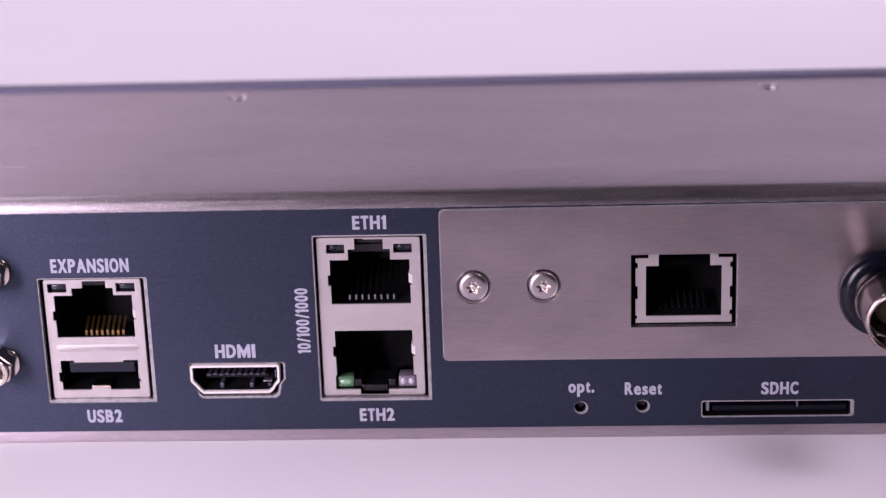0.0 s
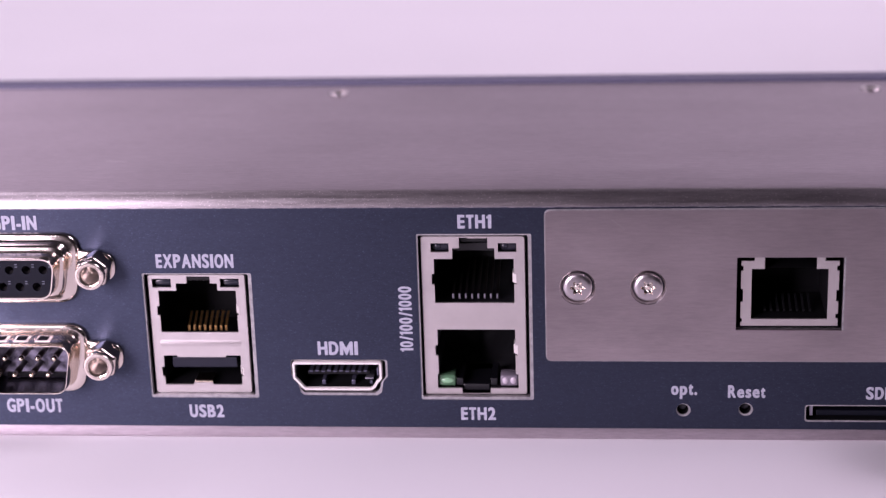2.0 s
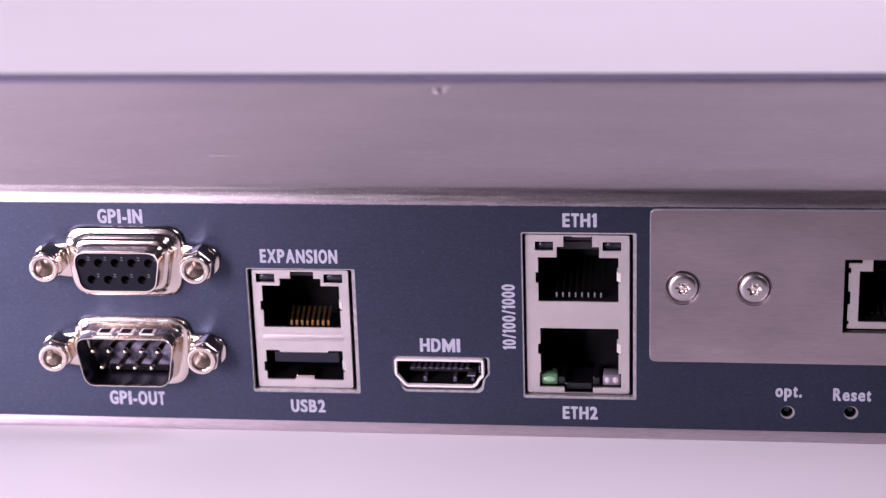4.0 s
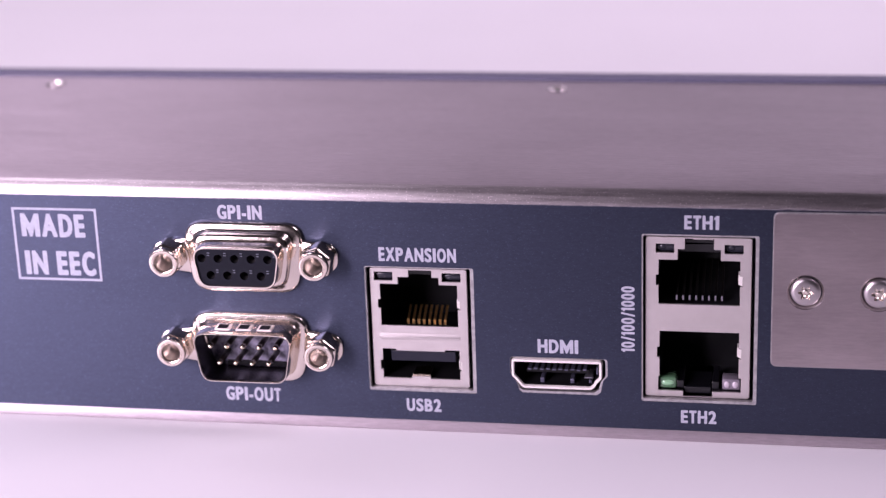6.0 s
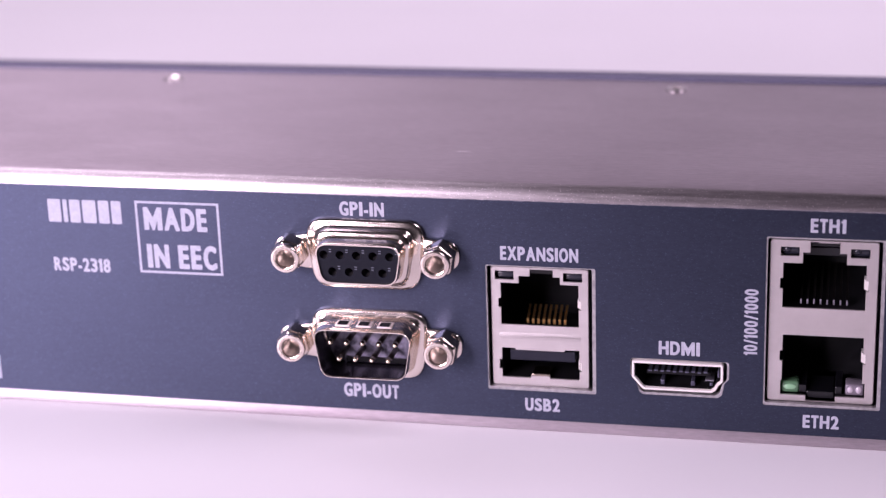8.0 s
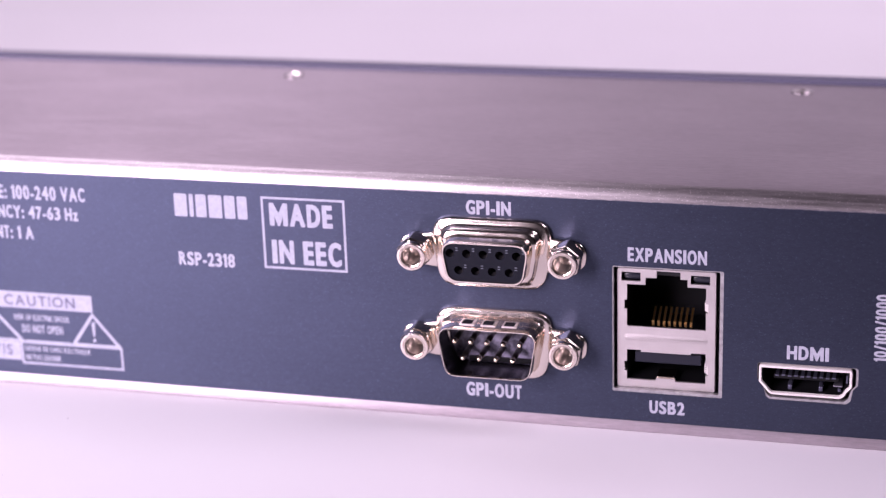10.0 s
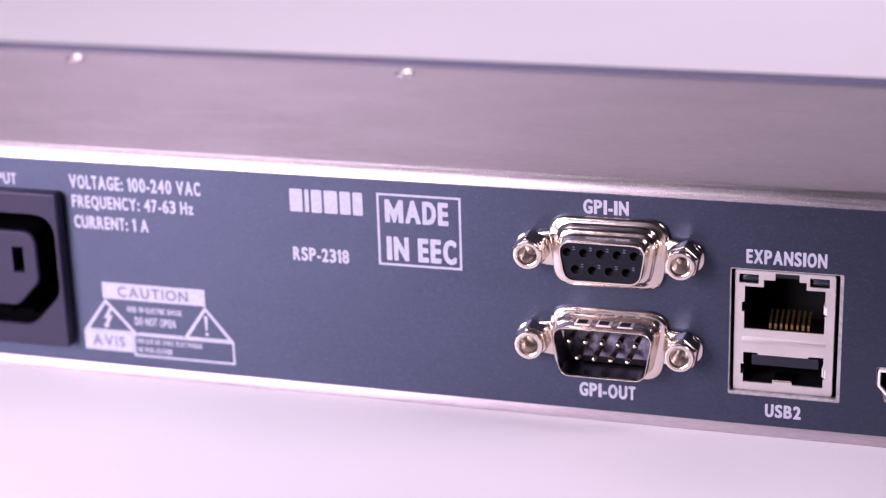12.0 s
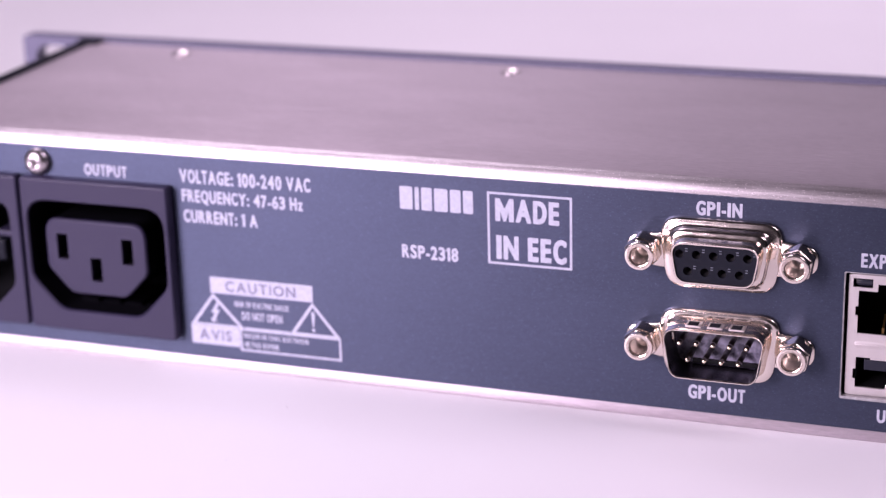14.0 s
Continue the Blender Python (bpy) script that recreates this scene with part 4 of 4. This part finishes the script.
    # these contacts take the cavity's black, so their shade is in the colour
    jack_inside(jack, 129.5, 141.45, -9.0, -0.55, rect(129.5, 141.45, -9.0, -0.55), 12.5, 8, BLACK, yf=3.0, zt=1.8, back=7.0)
    # coaxial socket
    cx, cz = 166.8, -5.35
    n = 48
    bm = loft([(-0.76, ring(cx, cz, 7.05, n)), (-1.2, ring(cx, cz, 7.15, n)), (-1.7, ring(cx, cz, 7.05, n)), (-2.3, ring(cx, cz, 6.6, n)), (-2.6, ring(cx, cz, 6.1, n)), (-2.8, ring(cx, cz, 5.5, n)), (-2.8, ring(cx, cz, 4.6, n))])
    collar = smooth_by_angle(part("coaxial_socket", bm, COLLAR, device, "coaxial socket with a dark insulating collar"), 40)
    bm = loft([(-2.7, ring(cx, cz, 5.15, 96)), (-4.4, ring(cx, cz, 5.1, 96)), (-4.7, flatted(cx, cz, 4.9)), (-12.8, flatted(cx, cz, 4.85)), (-13.0, ring(cx, cz, 4.7, 96)), (-13.0, ring(cx, cz, 4.2, 96)), (-4.0, ring(cx, cz, 4.1, 96))], None, True, True)
    smooth_by_angle(part("barrel", bm, BARREL, collar, "satin metal barrel"), 6)
    for side in (-1, 1):
        part("bayonet_stud", loft([(-9.6, ring(cx, cz + side * 5.1, 0.0001, 12)), (-9.6, ring(cx, cz + side * 5.1, 0.8, 12)), (-8.0, ring(cx, cz + side * 5.1, 0.8, 12)), (-8.0, ring(cx, cz + side * 5.1, 0.0001, 12))], None, False, False), BARREL, collar)
    tip = loft([(-12.9, ring(cx, cz, 4.75, n)), (-14.0, ring(cx, cz, 4.82, n)), (-14.25, ring(cx, cz, 4.7, n)), (-14.25, ring(cx, cz, 4.55, n)), (-14.0, ring(cx, cz, 4.45, n)), (-9.0, ring(cx, cz, 4.22, n)), (-8.9, ring(cx, cz, 3.9, n)), (-5.0, ring(cx, cz, 3.85, n))], None, False, False)
    smooth_by_angle(part("barrel_tip", tip, NICKEL, collar, "bright rim and bore of the barrel"), 40)
    part("core", loft([(-4.0, ring(cx, cz, 2.4, 24)), (-8.4, ring(cx, cz, 2.4, 24)), (-8.4, ring(cx, cz, 0.9, 24)), (-6.0, ring(cx, cz, 0.8, 24))]), CORE, collar, "brown insulating core")
    part("contact", loft([(-6.0, ring(cx, cz, 0.75, 16)), (-10.0, ring(cx, cz, 0.75, 16)), (-10.0, ring(cx, cz, 0.4, 16)), (-7.0, ring(cx, cz, 0.4, 16))]), GOLD, collar, "gold centre contact")



SCREW = material("dull_screw", (0.50, 0.46, 0.47), 0.3, 1.0)
BARREL = material("satin_barrel", (0.30, 0.265, 0.255), 0.15, 1.0)
COLLAR = material("dark_collar", (0.003, 0.004, 0.009), 0.22)
COLLAR.node_tree.nodes["Principled BSDF"].inputs["Specular IOR Level"].default_value = 0.35
CORE = material("brown_core", (0.16, 0.11, 0.07), 0.35)
option_plate()


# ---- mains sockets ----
# socket plastic darkened and without gloss: the well's shade put into the colour
VOID = material("shaded_socket_plastic", (0.003, 0.003, 0.004), 0.9)
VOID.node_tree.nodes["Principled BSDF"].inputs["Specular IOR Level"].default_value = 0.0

def socket_shape(cx, cz, w, h, c, r):
    """The outline of a mains socket: round upper corners, long slanted lower ones."""
    x, z = w / 2, h / 2
    return rounded([(cx - x + c, cz - z), (cx + x - c, cz - z), (cx + x, cz - z + c * 1.05), (cx + x, cz + z), (cx - x, cz + z), (cx - x, cz - z + c * 1.05)], r, 6)


def socket_edge(body, x0, x1, y):
    """The bevelled rim of a socket body."""
    a, b, c = rect(x0 + 0.35, x1 - 0.35, -24.2, 4.0, 0.5, 3), rect(x0 + 0.1, x1 - 0.1, -24.45, 4.25, 0.5, 3), rect(x0, x1, -24.55, 4.35, 0.5, 3)
    part("body_edge", loft([(y, a), (y + 0.08, b), (y + 0.35, c), (-0.14, c)], None, False, False), HOUSING, body)


def outlet():
    y = -2.6
    cx, cz = -101.3, -10.2
    hollow = socket_shape(cx, cz, 28.1, 21.3, 5.9, 4.4)
    body = part("mains_outlet", sheet([rect(-115.8, -86.85, -24.2, 4.0, 0.5, 3), hollow], y, 0.2), HOUSING, device, "black plastic mains outlet with three slots")
    part("well_edge", smooth_loft([(y - 0.01, hollow), (y + 0.12, grown(hollow, -0.14)), (y + 0.5, grown(hollow, -0.3))]), HOUSING, body)
    part("well", loft([(y + 0.4, grown(hollow, -0.28)), (y + 0.9, grown(hollow, -0.35)), (14.0, grown(hollow, -0.6))], None, False, True), VOID, body, "deep well round the plug face, coloured black as in shade")
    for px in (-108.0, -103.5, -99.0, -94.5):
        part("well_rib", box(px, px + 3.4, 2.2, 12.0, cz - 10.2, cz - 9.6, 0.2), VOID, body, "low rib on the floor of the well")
    face = socket_shape(cx - 0.3, cz, 20.3, 14.2, 4.6, 2.8)
    slots = [rect(-109.5, -107.3, -10.8, -5.95), rect(-96.35, -94.1, -10.85, -6.05), rect(-102.9, -100.65, -14.6, -10.1)]
    part("plug_face", sheet([grown(face, -0.35)] + slots, y + 0.3, y + 0.9), HOUSING, body, "black plastic plug face")
    smooth_by_angle(part("face_bevel", loft([(y + 0.3, grown(face, -0.36)), (y + 0.4, grown(face, -0.12)), (y + 0.8, face), (y + 1.0, face)], None, False, False), HOUSING, body), 60)
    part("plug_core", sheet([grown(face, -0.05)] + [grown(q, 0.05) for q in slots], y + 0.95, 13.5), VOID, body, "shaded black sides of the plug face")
    socket_edge(body, -116.15, -86.5, y)
    for q in slots:
        part("slot", well(q, y + 0.8, 10.0), BLACK, body, "dark contact slot")


def inlet():
    y = -2.4
    hollow = rounded([(-131.0, -21.0), (-123.2, -21.0), (-118.9, -16.6), (-118.9, -0.6), (-134.4, -0.6), (-134.4, -16.6)], 3.2, 6)
    body = part("mains_inlet", sheet([rect(-136.55, -117.3, -24.2, 4.0, 0.5, 3), hollow], y, 0.2), HOUSING, device, "black plastic mains inlet with a deep well")
    part("well", loft([(y + 0.02, grown(hollow, 0.02)), (16.0, grown(hollow, -0.4))], None, False, True), BLACK, body, "deep black well")
    socket_edge(body, -136.9, -116.95, y)
    for px, pz in ((-131.0, -9.0), (-123.0, -9.0), (-127.0, -13.4)):
        part("blade", box(px - 1.0, px + 1.0, 6.0, 14.0, pz - 2.0, pz + 2.0, 0.2), INSERT, body, "flat contact blade")
    part("rib", box(-125.5, -119.3, 3.0, 12.0, -9.4, -8.4, 0.2), HOUSING, body, "moulded rib in the well")


outlet()
inlet()
cross_head("panel_screw", -113.0, -0.13, 6.9, 2.55, 1.9, SCREW, device, "bright domed cross-head screw")


# ---- wear and dust ----
SCRATCH = material("scratch", (0.50, 0.46, 0.47), 0.4, 0.6)
cover = bpy.data.objects["top_cover"]
for x, y, length, turn in ((-18.3, 26.4, 4.6, 0), (25.0, 17.5, 5.0, -8), (65.0, 13.5, 0.9, 20), (64.5, 17.5, 1.0, 20), (66.5, 15.5, 0.7, 60), (88.0, 10.0, 0.8, 35), (12.0, 40.0, 2.4, 8), (-61.0, 33.0, 3.2, -5), (106.0, 30.0, 1.6, 12)):
    bm = box(-length / 2, length / 2, -0.045, 0.045, -Z0 - 0.01, -Z0 + 0.01)
    o = part("scratch", bm, SCRATCH, cover, "fine pale scratch")
    o.location = v3(x, y, TOP)
    o.rotation_euler = (0, 0, radians(turn))
for x, z, length, turn in ((108.5, 7.2, 2.6, 38), (121.5, 3.0, 0.9, 10)):
    bm = box(-length / 2, length / 2, -0.01, 0.01, -Z0 - 0.03, -Z0 + 0.03)
    o = part("scratch", bm, SCRATCH, bpy.data.objects["option_plate"], "fine pale scratch")
    o.location = v3(x, -0.755, z)
    o.rotation_euler = (0, radians(turn), 0)

# rubbed flecks on the rolled edge of the cover
wear = random.Random(11)
for i in range(34):
    low = i % 6 > 0
    a = radians(wear.uniform(84, 89) if low else wear.uniform(50, 80))
    length, thick = (wear.uniform(0.4, 2.6), wear.uniform(0.02, 0.045)) if low else (wear.uniform(0.2, 0.6), 0.02)
    bm = box(-length / 2, length / 2, -0.012, 0.012, -Z0 - thick, -Z0 + thick)
    o = part("scratch", bm, SCRATCH, cover, "fine pale scratch")
    o.location = v3(wear.uniform(62, 190), 2.147 - 2.33 * (math.sin(a) - 0.0785), 12.22 - 2.33 * (0.9969 - math.cos(a)))
    o.rotation_euler = (a - radians(90), radians(wear.uniform(-1, 1) if low else wear.uniform(-14, 14)), 0)

DUST = material("grey_dust", (0.25, 0.22, 0.24), 0.9)
rng = random.Random(4)
bm = bmesh.new()
for i in range(16):
    x, y = rng.uniform(-0.16, 0.22), rng.uniform(-0.16, -0.004)
    r = rng.choice((0.00005, 0.00008, 0.00012))
    made = bmesh.ops.create_icosphere(bm, subdivisions=1, radius=r)["verts"]
    st, tn = rng.uniform(1, 3.5), rng.uniform(0, 3.14)
    for v in made:
        a, b = v.co.x * st, v.co.y
        v.co = Vector((x + a * math.cos(tn) - b * math.sin(tn), y + a * math.sin(tn) + b * math.cos(tn), r + v.co.z))
me = bpy.data.meshes.new("dust")
bm.to_mesh(me)
bm.free()
me.materials.append(DUST)
tagged(new("dust", me), "tiny grey dust specks scattered on the white sweep", "dust", kind="stuff")
